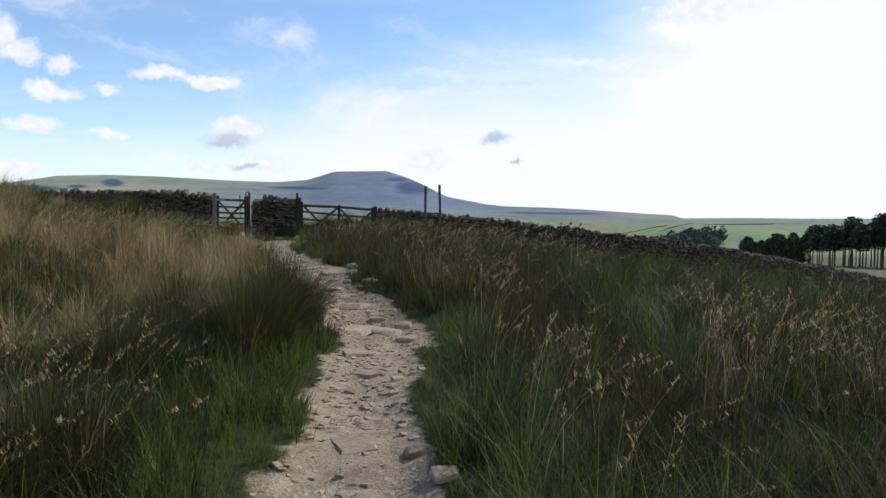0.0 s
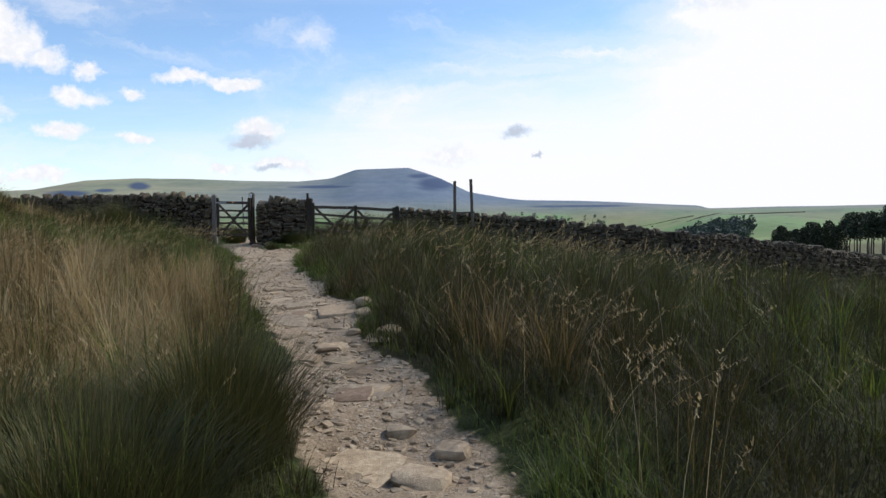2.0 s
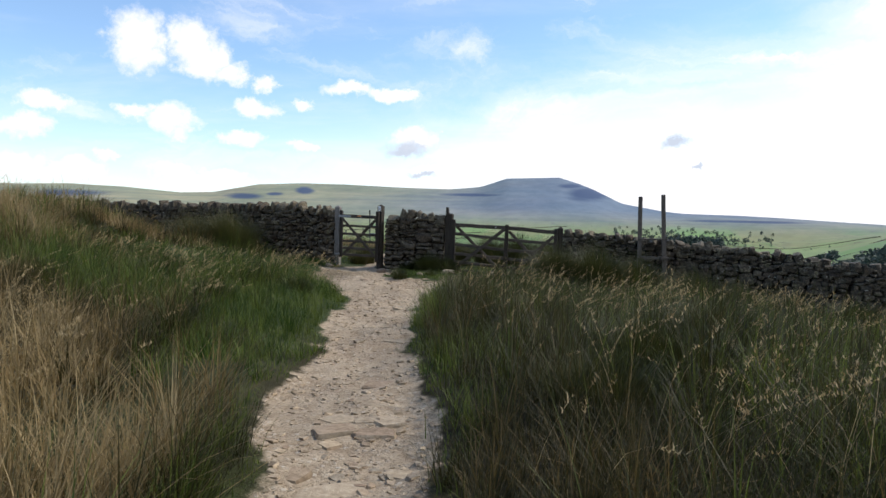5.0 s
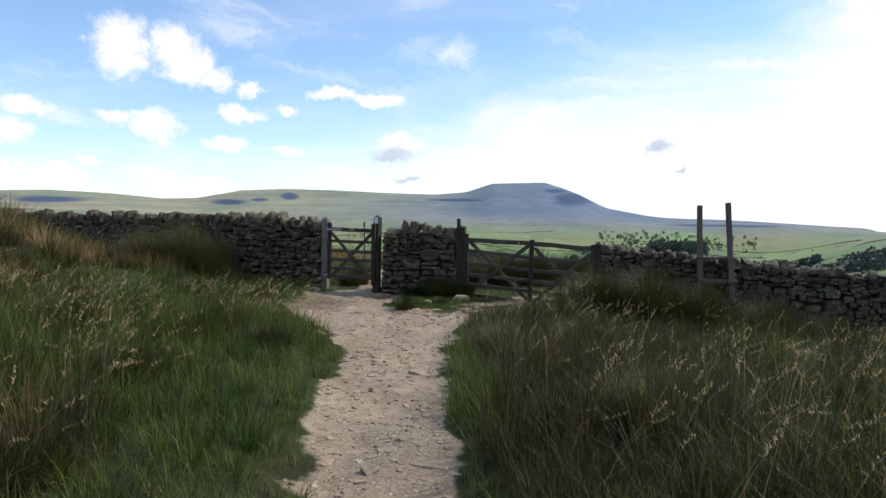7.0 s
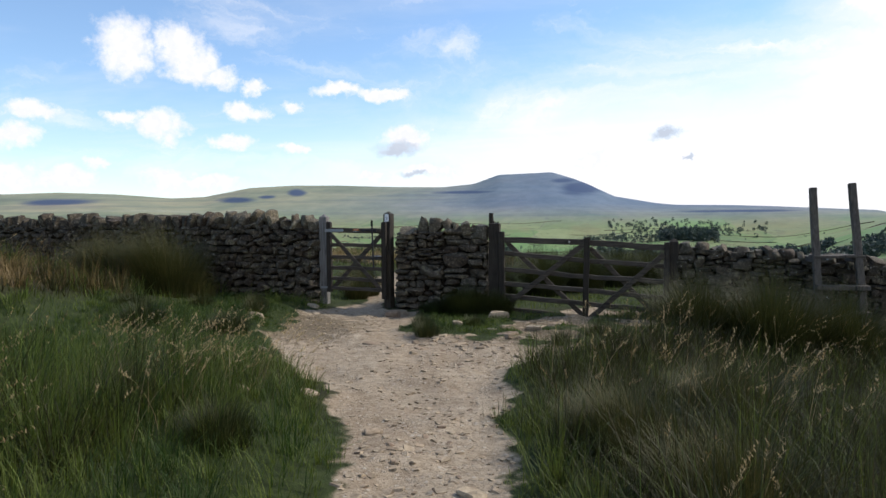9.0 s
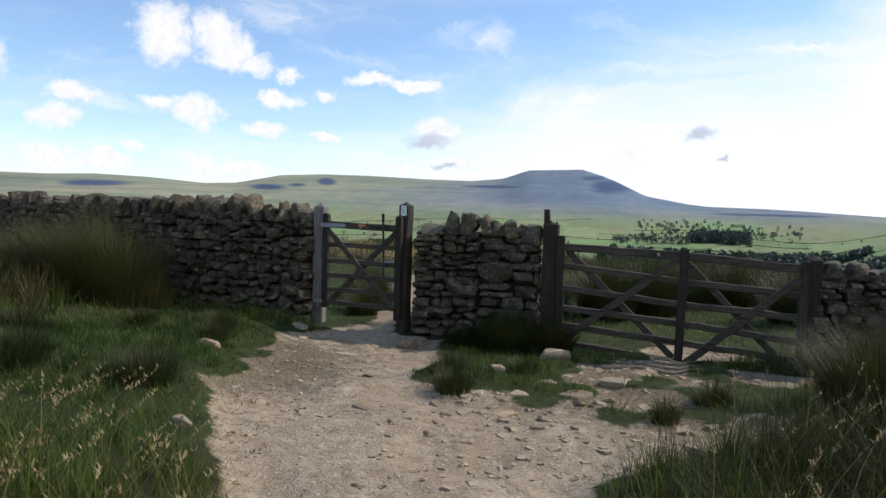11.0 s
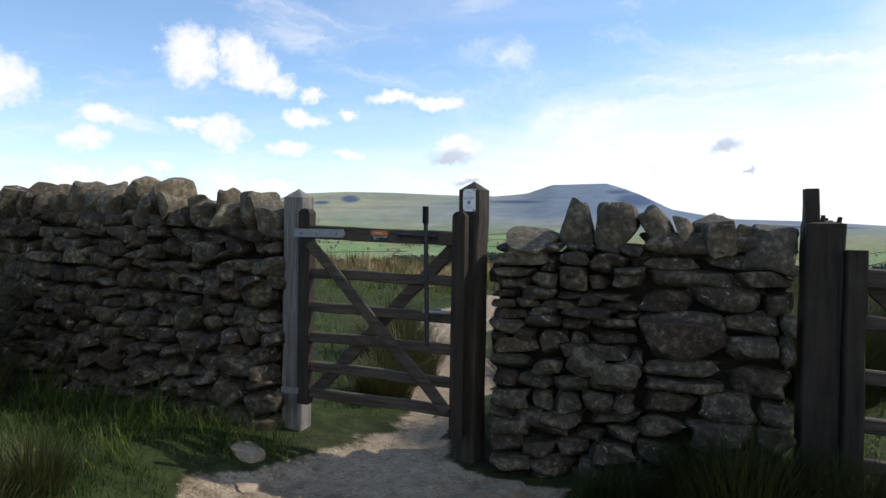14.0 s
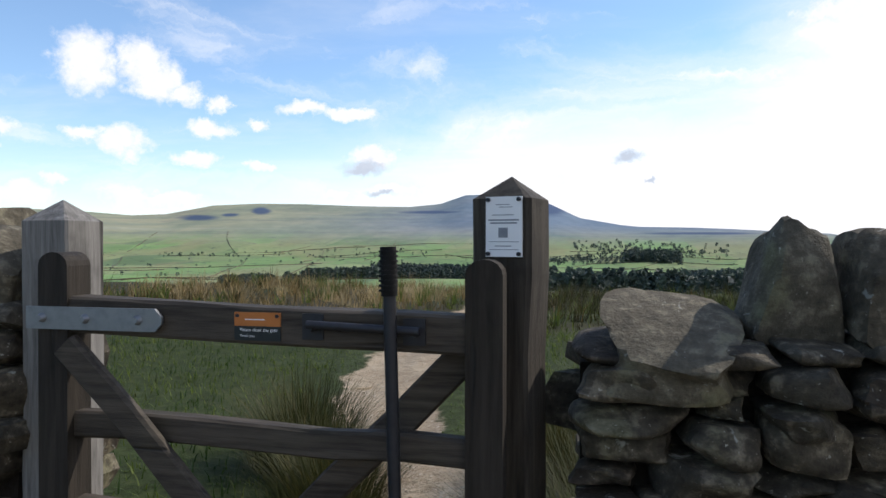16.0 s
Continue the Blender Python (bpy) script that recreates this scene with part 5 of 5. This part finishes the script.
WALLSIDE = "tall dull green rush clump growing against the dry stone wall"
BEYOND = "tall dark rush clump in the field beyond the gates"
PATHSIDE = "dense dark green rush clump beside the trodden path"
for k, spec in enumerate((
        (-10.5, 22.75, 0.80, 1.45, 4600, 0.42, WALLSIDE, (-0.4, -0.1)), (-11.6, 22.9, 0.65, 1.20, 2600, 0.46, WALLSIDE, (-0.3, 0)), (-9.9, 22.95, 0.3, 0.65, 700, 0.45, WALLSIDE, (0, 0)),
        (-1.85, 6.0, 0.50, 0.78, 2600, 0.35, PATHSIDE, (0, 0)), (-1.80, 7.0, 0.48, 0.82, 2600, 0.4, PATHSIDE, (0.2, 0)), (-2.3, 4.9, 0.5, 0.70, 2200, 0.3, PATHSIDE, (0, 0)), (-2.6, 6.6, 0.5, 0.72, 1800, 0.45, PATHSIDE, (0, 0)), (-2.0, 3.7, 0.45, 0.66, 1800, 0.3, PATHSIDE, (0, 0)),
        (-2.55, 21.7, 0.60, 1.05, 3200, 0.3, WALLSIDE, (0, 0)), (-1.8, 21.5, 0.65, 1.25, 3600, 0.28, WALLSIDE, (0, 0)), (-1.0, 21.8, 0.6, 1.10, 3000, 0.3, WALLSIDE, (0, 0)), (0.0, 21.9, 0.6, 0.95, 2400, 0.3, WALLSIDE, (0, 0)),
        (-3.45, 17.6, 0.42, 0.58, 2000, 0.45, PATHSIDE, (-0.3, 0)), (-3.0, 16.6, 0.45, 0.62, 2000, 0.5, PATHSIDE, (-0.2, -0.2)), (-2.7, 18.6, 0.45, 0.6, 1800, 0.4, PATHSIDE, (0, 0)), (-2.2, 15.2, 0.45, 0.6, 1800, 0.5, PATHSIDE, (0, 0)),
        (-5.75, 21.5, 0.22, 0.30, 500, 0.2, "small green rush tuft on the turf by the gates", (0, 0)), (-5.95, 22.0, 0.20, 0.28, 450, 0.25, "small green rush tuft on the turf by the gates", (0, 0)), (-4.1, 21.3, 0.16, 0.26, 300, 0.35, "small green rush tuft on the turf by the gates", (0, 0)),
        (-5.3, 22.3, 0.2, 0.24, 420, 0.15, "small green rush tuft on the turf by the gates", (0, 0)), (-3.7, 21.9, 0.2, 0.28, 420, 0.3, "small green rush tuft on the turf by the gates", (0, 0)), (-8.55, 22.3, 0.22, 0.36, 600, 0.35, "small green rush tuft on the turf by the gates", (0, 0)), (-8.35, 21.9, 0.2, 0.3, 500, 0.3, "small green rush tuft on the turf by the gates", (0, 0)), (-9.3, 20.6, 0.34, 0.34, 900, 0.15, "small green rush tuft on the turf by the gates", (0, 0)), (-8.6, 19.9, 0.34, 0.34, 900, 0.12, "small green rush tuft on the turf by the gates", (0, 0)),
        (-7.7, 20.2, 0.32, 0.34, 900, 0.2, "low dark grass hummock beside the path", (0, 0)), (-6.6, 17.2, 0.4, 0.48, 1500, 0.3, PATHSIDE, (0, 0)), (-7.4, 16.2, 0.4, 0.55, 1500, 0.4, PATHSIDE, (0, 0)), (-9.2, 21.9, 0.2, 0.34, 500, 0.3, "small green rush tuft on the turf by the gates", (0, 0)),
        # wall-foot weeds: their low tone also carries the shade cast by the wall
        (-5.75, 23.28, 0.35, 0.42, 1300, 0.12, "weeds at the foot of the dry stone wall, darkened for its shade", (0, -0.3)), (-5.35, 23.25, 0.3, 0.36, 900, 0.12, "weeds at the foot of the dry stone wall, darkened for its shade", (0, -0.3)),
        (-5.62, 23.30, 0.42, 0.62, 2600, 0.05, "weeds at the foot of the dry stone wall, darkened for its shade", (0, -0.3)), (-5.20, 23.36, 0.34, 0.50, 1700, 0.05, "weeds at the foot of the dry stone wall, darkened for its shade", (0, -0.2)), (-6.1, 23.32, 0.26, 0.30, 900, 0.05, "weeds at the foot of the dry stone wall, darkened for its shade", (0, -0.3)),
        (-6.72, 24.45, 0.26, 1.15, 1500, 0.25, "rush clump in the field behind the hand gate", (-0.3, 0)), (-4.75, 26.2, 0.55, 1.25, 2600, 0.2, BEYOND, (0, 0)), (-4.1, 26.9, 0.60, 1.30, 2600, 0.2, BEYOND, (0, 0)), (-3.4, 28.3, 0.60, 1.20, 2200, 0.25, BEYOND, (0, 0)), (-2.1, 26.6, 0.60, 1.20, 2600, 0.2, BEYOND, (0, 0)), (-1.3, 27.2, 0.65, 1.20, 2400, 0.25, BEYOND, (0, 0)), (-2.7, 28.6, 0.6, 1.20, 2000, 0.2, BEYOND, (0, 0)),
        (0.9, 22.3, 0.5, 0.75, 1800, 0.3, WALLSIDE, (0, 0)), (1.8, 22.0, 0.5, 0.70, 1800, 0.3, WALLSIDE, (0, 0)), (2.8, 21.9, 0.5, 0.72, 1800, 0.3, WALLSIDE, (0, 0)), (3.9, 22.1, 0.5, 0.7, 1600, 0.3, WALLSIDE, (0, 0)),
        (-1.2, 13.0, 0.5, 0.60, 2000, 0.3, PATHSIDE, (0, 0)), (-0.6, 14.2, 0.5, 0.62, 2000, 0.3, PATHSIDE, (0, 0)), (-1.5, 12.1, 0.4, 0.55, 1600, 0.35, PATHSIDE, (0, 0)),
        (-6.0, 15.2, 0.30, 0.48, 1100, 0.35, PATHSIDE, (0, 0)), (-6.9, 18.0, 0.30, 0.42, 1000, 0.25, PATHSIDE, (0, 0)), (-5.75, 16.9, 0.26, 0.40, 900, 0.2, PATHSIDE, (0, 0)), (-8.6, 17.5, 0.4, 0.55, 1300, 0.45, PATHSIDE, (0, 0)), (-7.4, 14.0, 0.4, 0.6, 1300, 0.5, PATHSIDE, (0, 0)), (-5.2, 13.4, 0.3, 0.45, 1000, 0.4, PATHSIDE, (0, 0)),
        (-7.95, 24.75, 0.28, 0.55, 1100, 0.4, "rush clump in the field behind the hand gate", (0, 0)), (-8.05, 25.5, 0.35, 0.75, 1500, 0.4, "rush clump in the field behind the hand gate", (0, 0)), (-8.5, 26.2, 0.45, 0.8, 1500, 0.4, "rush clump in the field behind the hand gate", (0, 0)), (-6.3, 25.2, 0.5, 1.0, 2200, 0.4, "rush clump in the field behind the hand gate", (0, 0)), (-5.7, 26.0, 0.6, 1.0, 2200, 0.45, "rush clump in the field behind the hand gate", (0, 0)), (-6.9, 26.4, 0.4, 0.8, 1300, 0.45, "rush clump in the field behind the hand gate", (0, 0)))):
    x, y, rad, tall, count, tone, label, drift = spec
    rush_clump(x, y, rad, tall, count, tone + (0.08 if y < 8 else 0.0), label, 1200 + k, drift)


# ---- distant trees ----
def pine(seed, tall, low=0.50):
    """A tall pine: bare tapering trunk, a few limbs, a ragged crown of small clumps."""
    r = np.random.default_rng(seed)
    verts, faces = [], []
    for i in range(6):
        z = tall * i / 5 * 0.92
        rad = 0.019 * tall * (1 - 0.16 * i)
        ox, oy = r.normal(0, 0.05, 2) * i
        for j in range(6):
            verts.append((ox + rad * math.cos(j * math.pi / 3), oy + rad * math.sin(j * math.pi / 3), z))
    for i in range(5):
        for j in range(6):
            a, b = i * 6 + j, i * 6 + (j + 1) % 6
            faces.append((a, b, b + 6, a + 6))
    for k in range(7):
        z = tall * r.uniform(0.5, 0.9)
        a = r.uniform(0, 6.28)
        ln = tall * r.uniform(0.10, 0.2)
        b = len(verts)
        verts += [(0, 0, z - 0.08), (0, 0, z + 0.08), (ln * math.cos(a), ln * math.sin(a), z + ln * 0.35)]
        faces.append((b, b + 1, b + 2))
        verts += [(0.08 * math.sin(a), -0.08 * math.cos(a), z)]
        faces.append((b + 3, b, b + 2))
    trunk = mesh_of("trunk", verts, faces, M_BARK, True)
    n = int(520 * (1 - low) / 0.5)
    f = r.random(n) ** 0.9
    z = tall * (low + (1 - low) * f)
    spread = tall * 0.22 * np.sqrt(np.clip(1.12 - f, 0.04, 1)) * (0.25 + 1.1 * r.random(n) ** 0.8)
    a = np.floor(r.random(n) * 7) * 0.9 + r.normal(0, 0.35, n)
    c = np.stack([spread * np.cos(a), spread * np.sin(a), z + r.normal(0, 0.2, n)], 1)
    v, t = [], []
    d1, d2 = r.normal(size=(n, 3)), r.normal(size=(n, 3))
    sz = tall * r.uniform(0.018, 0.045, n)[:, None]
    d1 *= sz / np.linalg.norm(d1, axis=1)[:, None]
    d2 *= sz / np.linalg.norm(d2, axis=1)[:, None]
    tri = np.stack([c + d1, c + d2, c - d1 * 0.9, c - d2 * 0.8], 1).reshape(-1, 3)
    fc = np.arange(n)[:, None] * 4 + np.array([0, 1, 2, 3])
    crown = big_mesh("crown", tri, fc, M_LEAF, [("tone", np.repeat(r.random(n), 4))], False)
    return trunk, crown


def bushy(seed):
    """A rounded broadleaf or young conifer seen far off: short trunk and an uneven crown of leaf clumps."""
    r = np.random.default_rng(seed)
    n = 160
    d = r.normal(size=(n, 3))
    d /= np.linalg.norm(d, axis=1)[:, None]
    rad = r.uniform(0.6, 1.05, n)[:, None] * (0.8 + 0.25 * np.sin(3 * d[:, :1] + seed) * np.cos(2 * d[:, 1:2]))
    c = d * rad * (0.5, 0.5, 0.46) + (0, 0, 0.52)
    d1, d2 = r.normal(size=(n, 3)) * 0.085, r.normal(size=(n, 3)) * 0.085
    quad = np.stack([c + d1, c + d2, c - d1, c - d2], 1).reshape(-1, 3)
    fc = np.arange(n)[:, None] * 4 + np.array([0, 1, 2, 3])
    return big_mesh("crown", quad, fc, M_LEAF, [("tone", np.repeat(r.random(n), 4))], False)


def plant_pines():
    kinds = [pine(600 + i, h, 0.48 + 0.045 * i) for i, h in enumerate((17, 15, 13, 16, 18))]
    full = [pine(620 + i, h, 0.08) for i, h in enumerate((15, 17, 13, 16))]
    r = random.Random(5)
    for i in range(92):
        f = i / 91
        az = radians(23.9 + 14.0 * f + r.uniform(-0.3, 0.3))
        d = 262 - 46 * f + r.uniform(-14, 14)
        x, y = d * math.sin(az), 1 + d * math.cos(az)
        trunk, crown = kinds[r.randrange(5)] if r.random() < 9.0 * f - 2.0 else full[r.randrange(4)]
        tree = empty("pine_tree", "tall dark pine with a bare trunk and ragged crown", "tree", (x, y, float(height(x, y)) - 0.3), "pine grove on the hillside")
        k = (0.47 + 0.52 * f) * r.uniform(0.80, 1.12)
        tree.scale = (k, k, k)
        tree.rotation_euler[2] = r.uniform(0, 6)
        part("trunk", trunk, tree)
        part("crown", crown, tree)


plant_pines()


def plantation(name, label, spots, seed):
    """A far wood: many small spired or rounded trees joined in one mesh."""
    r = np.random.default_rng(seed)
    vs, fs, ts, base = [], [], [], 0
    for az0, az1, d0, d1, count, tall, round_top in spots:
        az, d = np.radians(r.uniform(az0, az1, count)), r.uniform(d0, d1, count)
        x, y = -6.9 + d * np.sin(az), 22.3 + d * np.cos(az)
        z = height(x, y)
        per = 46
        h = tall * r.uniform(0.6, 1.15, count)
        f = r.random((count, per)) ** (0.8 if round_top else 1.25)
        wide = 0.42 * np.sqrt(np.clip(1 - (1.6 * f - 0.65) ** 2, 0.03, 1)) if round_top else 0.27 * (1 - f) ** 0.8 + 0.015
        a = r.uniform(0, 6.283, (count, per))
        q = h[:, None] * wide * np.sqrt(r.uniform(0.25, 1.1, (count, per)))
        c = np.stack([x[:, None] + q * np.cos(a), y[:, None] + q * np.sin(a), z[:, None] + h[:, None] * (0.05 + 0.95 * f)], -1).reshape(-1, 3)
        m = len(c)
        d1, d2 = r.normal(size=(m, 3)), r.normal(size=(m, 3))
        size = np.repeat(h, per)[:, None] * (0.085 if round_top else 0.065)
        vs.append(np.stack([c + d1 * size, c + d2 * size, c - d1 * size, c - d2 * size], 1).reshape(-1, 3))
        fs.append(np.arange(m)[:, None] * 4 + np.array([0, 1, 2, 3]) + base)
        ts.append(np.repeat(np.clip(np.repeat(r.random(count), per) * 0.6 + r.random(m) * 0.4, 0, 1), 4))
        base += 4 * m
    me = big_mesh(name, np.vstack(vs), np.vstack(fs), M_WOOD, [("tone", np.concatenate(ts))], False)
    tagged(new(name, me), label, "wood", kind="stuff")


plantation("conifer_plantation", "dark blocks of planted conifers across the valley", [
    (-22.7, -16.0, 770, 850, 300, 13, False), (-17.2, -8.0, 800, 1060, 760, 15, False), (-29.3, -25.3, 660, 720, 160, 10, True), (-3.0, 14.0, 430, 490, 380, 17, False), (4.0, 8.5, 1340, 1450, 200, 20, False), (-24.5, -21.5, 800, 830, 20, 10, True)], 71)
plantation("broadleaf_copse", "scattered rounded trees and copses among the far fields", [
    (-2.0, 4.0, 1300, 1500, 90, 9, True), (-40, 16, 800, 1600, 90, 5, True), (0, 12, 1500, 1900, 170, 9, True), (8.0, 14.0, 900, 1000, 90, 10, True), (13, 16.5, 760, 800, 90, 9, True), (12, 24, 450, 640, 520, 8, True), (-34, -12, 1500, 1640, 80, 6, True)], 72)


def field_walls():
    """Low stone walls that part the far fields, each a long upright band laid over the land."""
    r = random.Random(91)
    vs, fs = [], []
    for _ in range(40):
        az, d = radians(r.uniform(-46, 6)), r.uniform(700, 1750)
        x, y = -6.9 + d * math.sin(az), 22.3 + d * math.cos(az)
        turn = -az + (r.uniform(-0.35, 0.35) if r.random() < 0.72 else 1.57 + r.uniform(-0.6, 0.6))
        for _ in range(r.randint(6, 20)):
            x2, y2 = x + 26 * math.cos(turn), y + 26 * math.sin(turn)
            turn += r.uniform(-0.06, 0.06)
            z, z2 = float(height(x, y)), float(height(x2, y2))
            nx, ny = -math.sin(turn) * 0.4, math.cos(turn) * 0.4
            b = len(vs)
            for u, v, w in ((x, y, z), (x2, y2, z2)):
                vs.extend([(u - nx, v - ny, w - 2), (u - nx, v - ny, w + 1.1), (u + nx, v + ny, w + 1.1), (u + nx, v + ny, w - 2)])
            fs.extend([(b + k, b + (k + 1) % 4, b + 4 + (k + 1) % 4, b + 4 + k) for k in range(4)])
            x, y = x2, y2
    tagged(new("field_walls", mesh_of("field_walls", vs, fs, M_COPE)), "dark stone walls parting the far green fields", "field walls", kind="stuff")


field_walls()


# ---- stones lying on the path ----
SLAB_ME = [stone_mesh(700 + i, M_SLAB, 4, chips=8, soft=6.0, rough=0.10) for i in range(10)]
PLATE_ME = [stone_mesh(760 + i, M_SLAB, 4, chips=3, soft=9.0, rough=0.06) for i in range(6)]
PEBBLE_ME = [stone_mesh(720 + i, M_SLAB, 2, chips=4, rough=0.12) for i in range(12)]


def lie(x, y):
    """Tilt of the ground about x and about y."""
    return (math.atan((float(height(x, y + 0.2)) - float(height(x, y - 0.2))) / 0.4), -math.atan((float(height(x + 0.2, y)) - float(height(x - 0.2, y))) / 0.4))


FLAT, LUMP = "flat pale slab of gritstone set in the earth path", "loose rounded stone lying on the earth path"
r = random.Random(77)
for x, y, w, deep, h, label in (
        (-0.82, 4.41, 0.20, 0.26, 0.07, FLAT), (-0.49, 4.29, 0.15, 0.08, 0.06, LUMP), (-0.97, 5.35, 0.07, 0.06, 0.05, LUMP), (-0.86, 6.86, 0.24, 0.20, 0.15, LUMP), (-1.15, 6.98, 0.36, 0.40, 0.09, FLAT), (-0.72, 7.15, 0.16, 0.14, 0.12, LUMP),
        (-0.67, 6.55, 0.16, 0.14, 0.10, LUMP), (-1.01, 6.15, 0.24, 0.2, 0.07, FLAT), (-0.67, 5.49, 0.09, 0.06, 0.05, LUMP), (-0.91, 5.63, 0.2, 0.12, 0.05, FLAT), (-0.68, 5.19, 0.07, 0.05, 0.04, LUMP), (-0.35, 3.96, 0.12, 0.1, 0.06, LUMP),
        (-1.35, 9.2, 0.22, 0.2, 0.09, FLAT), (-1.0, 7.4, 0.15, 0.12, 0.1, LUMP), (-1.25, 8.01, 0.18, 0.2, 0.06, FLAT), (-1.55, 8.75, 0.2, 0.22, 0.06, FLAT), (-2.59, 10.95, 0.32, 0.24, 0.08, FLAT), (-2.23, 9.82, 0.36, 0.40, 0.08, FLAT),
        (-1.86, 10.12, 0.34, 0.46, 0.06, FLAT), (-1.62, 10.2, 0.12, 0.14, 0.14, LUMP), (-1.58, 9.88, 0.14, 0.13, 0.12, LUMP), (-1.30, 9.31, 0.2, 0.2, 0.13, LUMP), (-1.70, 8.97, 0.18, 0.16, 0.08, LUMP), (-1.86, 8.72, 0.28, 0.18, 0.06, FLAT), (-2.28, 10.35, 0.26, 0.3, 0.07, FLAT),
        (-1.93, 9.55, 0.16, 0.16, 0.08, FLAT), (-2.07, 9.28, 0.27, 0.24, 0.07, FLAT), (-1.56, 9.28, 0.11, 0.1, 0.08, LUMP), (-3.03, 12.84, 0.24, 0.2, 0.05, FLAT), (-3.52, 14.6, 0.24, 0.18, 0.06, FLAT), (-3.81, 14.33, 0.09, 0.08, 0.05, LUMP), (-4.22, 16.82, 0.16, 0.1, 0.05, LUMP),
        (-5.87, 18.35, 0.15, 0.1, 0.06, LUMP), (-6.33, 18.12, 0.13, 0.12, 0.08, LUMP), (-7.04, 19.74, 0.12, 0.1, 0.08, LUMP), (-6.2, 20.77, 0.22, 0.16, 0.05, FLAT), (-5.08, 17.69, 0.12, 0.1, 0.05, LUMP),
        (-6.73, 23.15, 0.22, 0.2, 0.17, LUMP), (-6.72, 23.42, 0.22, 0.16, 0.12, LUMP), (-6.61, 21.89, 0.17, 0.14, 0.06, LUMP), (-8.08, 23.2, 0.18, 0.14, 0.08, LUMP), (-7.95, 23.0, 0.16, 0.12, 0.05, FLAT), (-8.18, 21.6, 0.22, 0.12, 0.09, LUMP), (-7.14, 22.44, 0.24, 0.16, 0.04, FLAT),
        (-5.52, 22.18, 0.12, 0.1, 0.09, LUMP), (-5.22, 21.62, 0.19, 0.16, 0.06, FLAT), (-5.02, 22.04, 0.17, 0.14, 0.06, FLAT), (-4.22, 22.74, 0.24, 0.2, 0.08, FLAT), (-4.49, 22.21, 0.22, 0.2, 0.06, FLAT), (-4.77, 21.66, 0.22, 0.2, 0.06, FLAT), (-5.12, 23.0, 0.32, 0.2, 0.16, LUMP), (-8.9, 28.4, 0.3, 0.2, 0.08, FLAT)):
    h = h * 0.72 if label is LUMP and 6 < y < 11 else h
    ob = new("stone", r.choice(PLATE_ME if label is FLAT and w > 0.19 else SLAB_ME))
    h = min(h, 0.065) if label is FLAT else h
    z = float(surface(x, y)) + (0.014 - h / 2 if label is FLAT else h * 0.12)
    rx, ry = lie(x, y)
    ob.matrix_basis = Matrix.LocRotScale((x, y, z), Euler((rx + r.uniform(-.03, .03), ry + r.uniform(-.03, .03), r.uniform(-.6, .6))), (w * 1.08, deep * 1.08, h))
    tagged(ob, label, "stone", "stones on the path")


for _ in range(34):
    y = r.uniform(7.6, 12.2)
    lo, hi = float(np.interp(y, EDGE_Y, EDGE_L)) + 0.15, float(np.interp(y, EDGE_Y, EDGE_R)) - 0.15
    x, w = r.uniform(lo, hi), r.uniform(0.10, 0.28)
    ob = new("stone", r.choice(PLATE_ME))
    rx, ry = lie(x, y)
    ob.matrix_basis = Matrix.LocRotScale((x, y, float(surface(x, y)) - 0.020), Euler((rx + r.uniform(-.04, .04), ry + r.uniform(-.04, .04), r.uniform(-.7, .7))), (w, w * r.uniform(0.6, 1.0), r.uniform(0.05, 0.08)))
    tagged(ob, FLAT, "stone", "stones on the path")


def rubble():
    r = np.random.default_rng(78)
    places, rr = [], random.Random(79)
    shapes = [stone_shape(740 + i, 2, 4) for i in range(16)]
    while len(places) < 6000:
        y = rr.uniform(1.5, 26.5)
        x = rr.uniform(float(np.interp(y, EDGE_Y, EDGE_L)) - 0.15, float(np.interp(y, EDGE_Y, EDGE_R)) + 0.15) if y < 23.3 else rr.uniform(-9.2, -2.8)
        s = float(inside(x, y))
        stony = 1.0 if 4.5 < y < 11.5 else (2.2 if (x > -5.9 and y > 20.4) or (x < -6.6 and 19.5 < y < 23.2) else 0.42)
        if s < -0.01 or rr.random() > stony * (0.35 + 0.9 * float(value_noise(x, y, 0.5, 5)) ** 2) or not clear_of_things(np.array([x]), np.array([y]))[0]:
            continue
        w = 0.010 + 0.048 * rr.random() ** 3.4
        if 4.5 < y < 11.5 or x > -5.4:
            w *= 1.25
        if x > -5.9 and 20.2 < y < 23 and rr.random() < 0.13:
            w = rr.uniform(0.05, 0.14)
        h = w * rr.uniform(0.25, 0.5)
        z = float(surface(x, y)) + h * (0.10 if w < 0.05 else -0.12)
        places.append((rr.randrange(16), Matrix.LocRotScale((x, y, z), Euler((rr.uniform(-.3, .3), rr.uniform(-.3, .3), rr.uniform(0, 6))), (w, w * rr.uniform(0.6, 1.1), h))))
    tagged(new("rubble", soup(shapes, places, M_SLAB, "rubble")), "small loose stones and grit strewn over the path", "rubble", kind="stuff")


rubble()
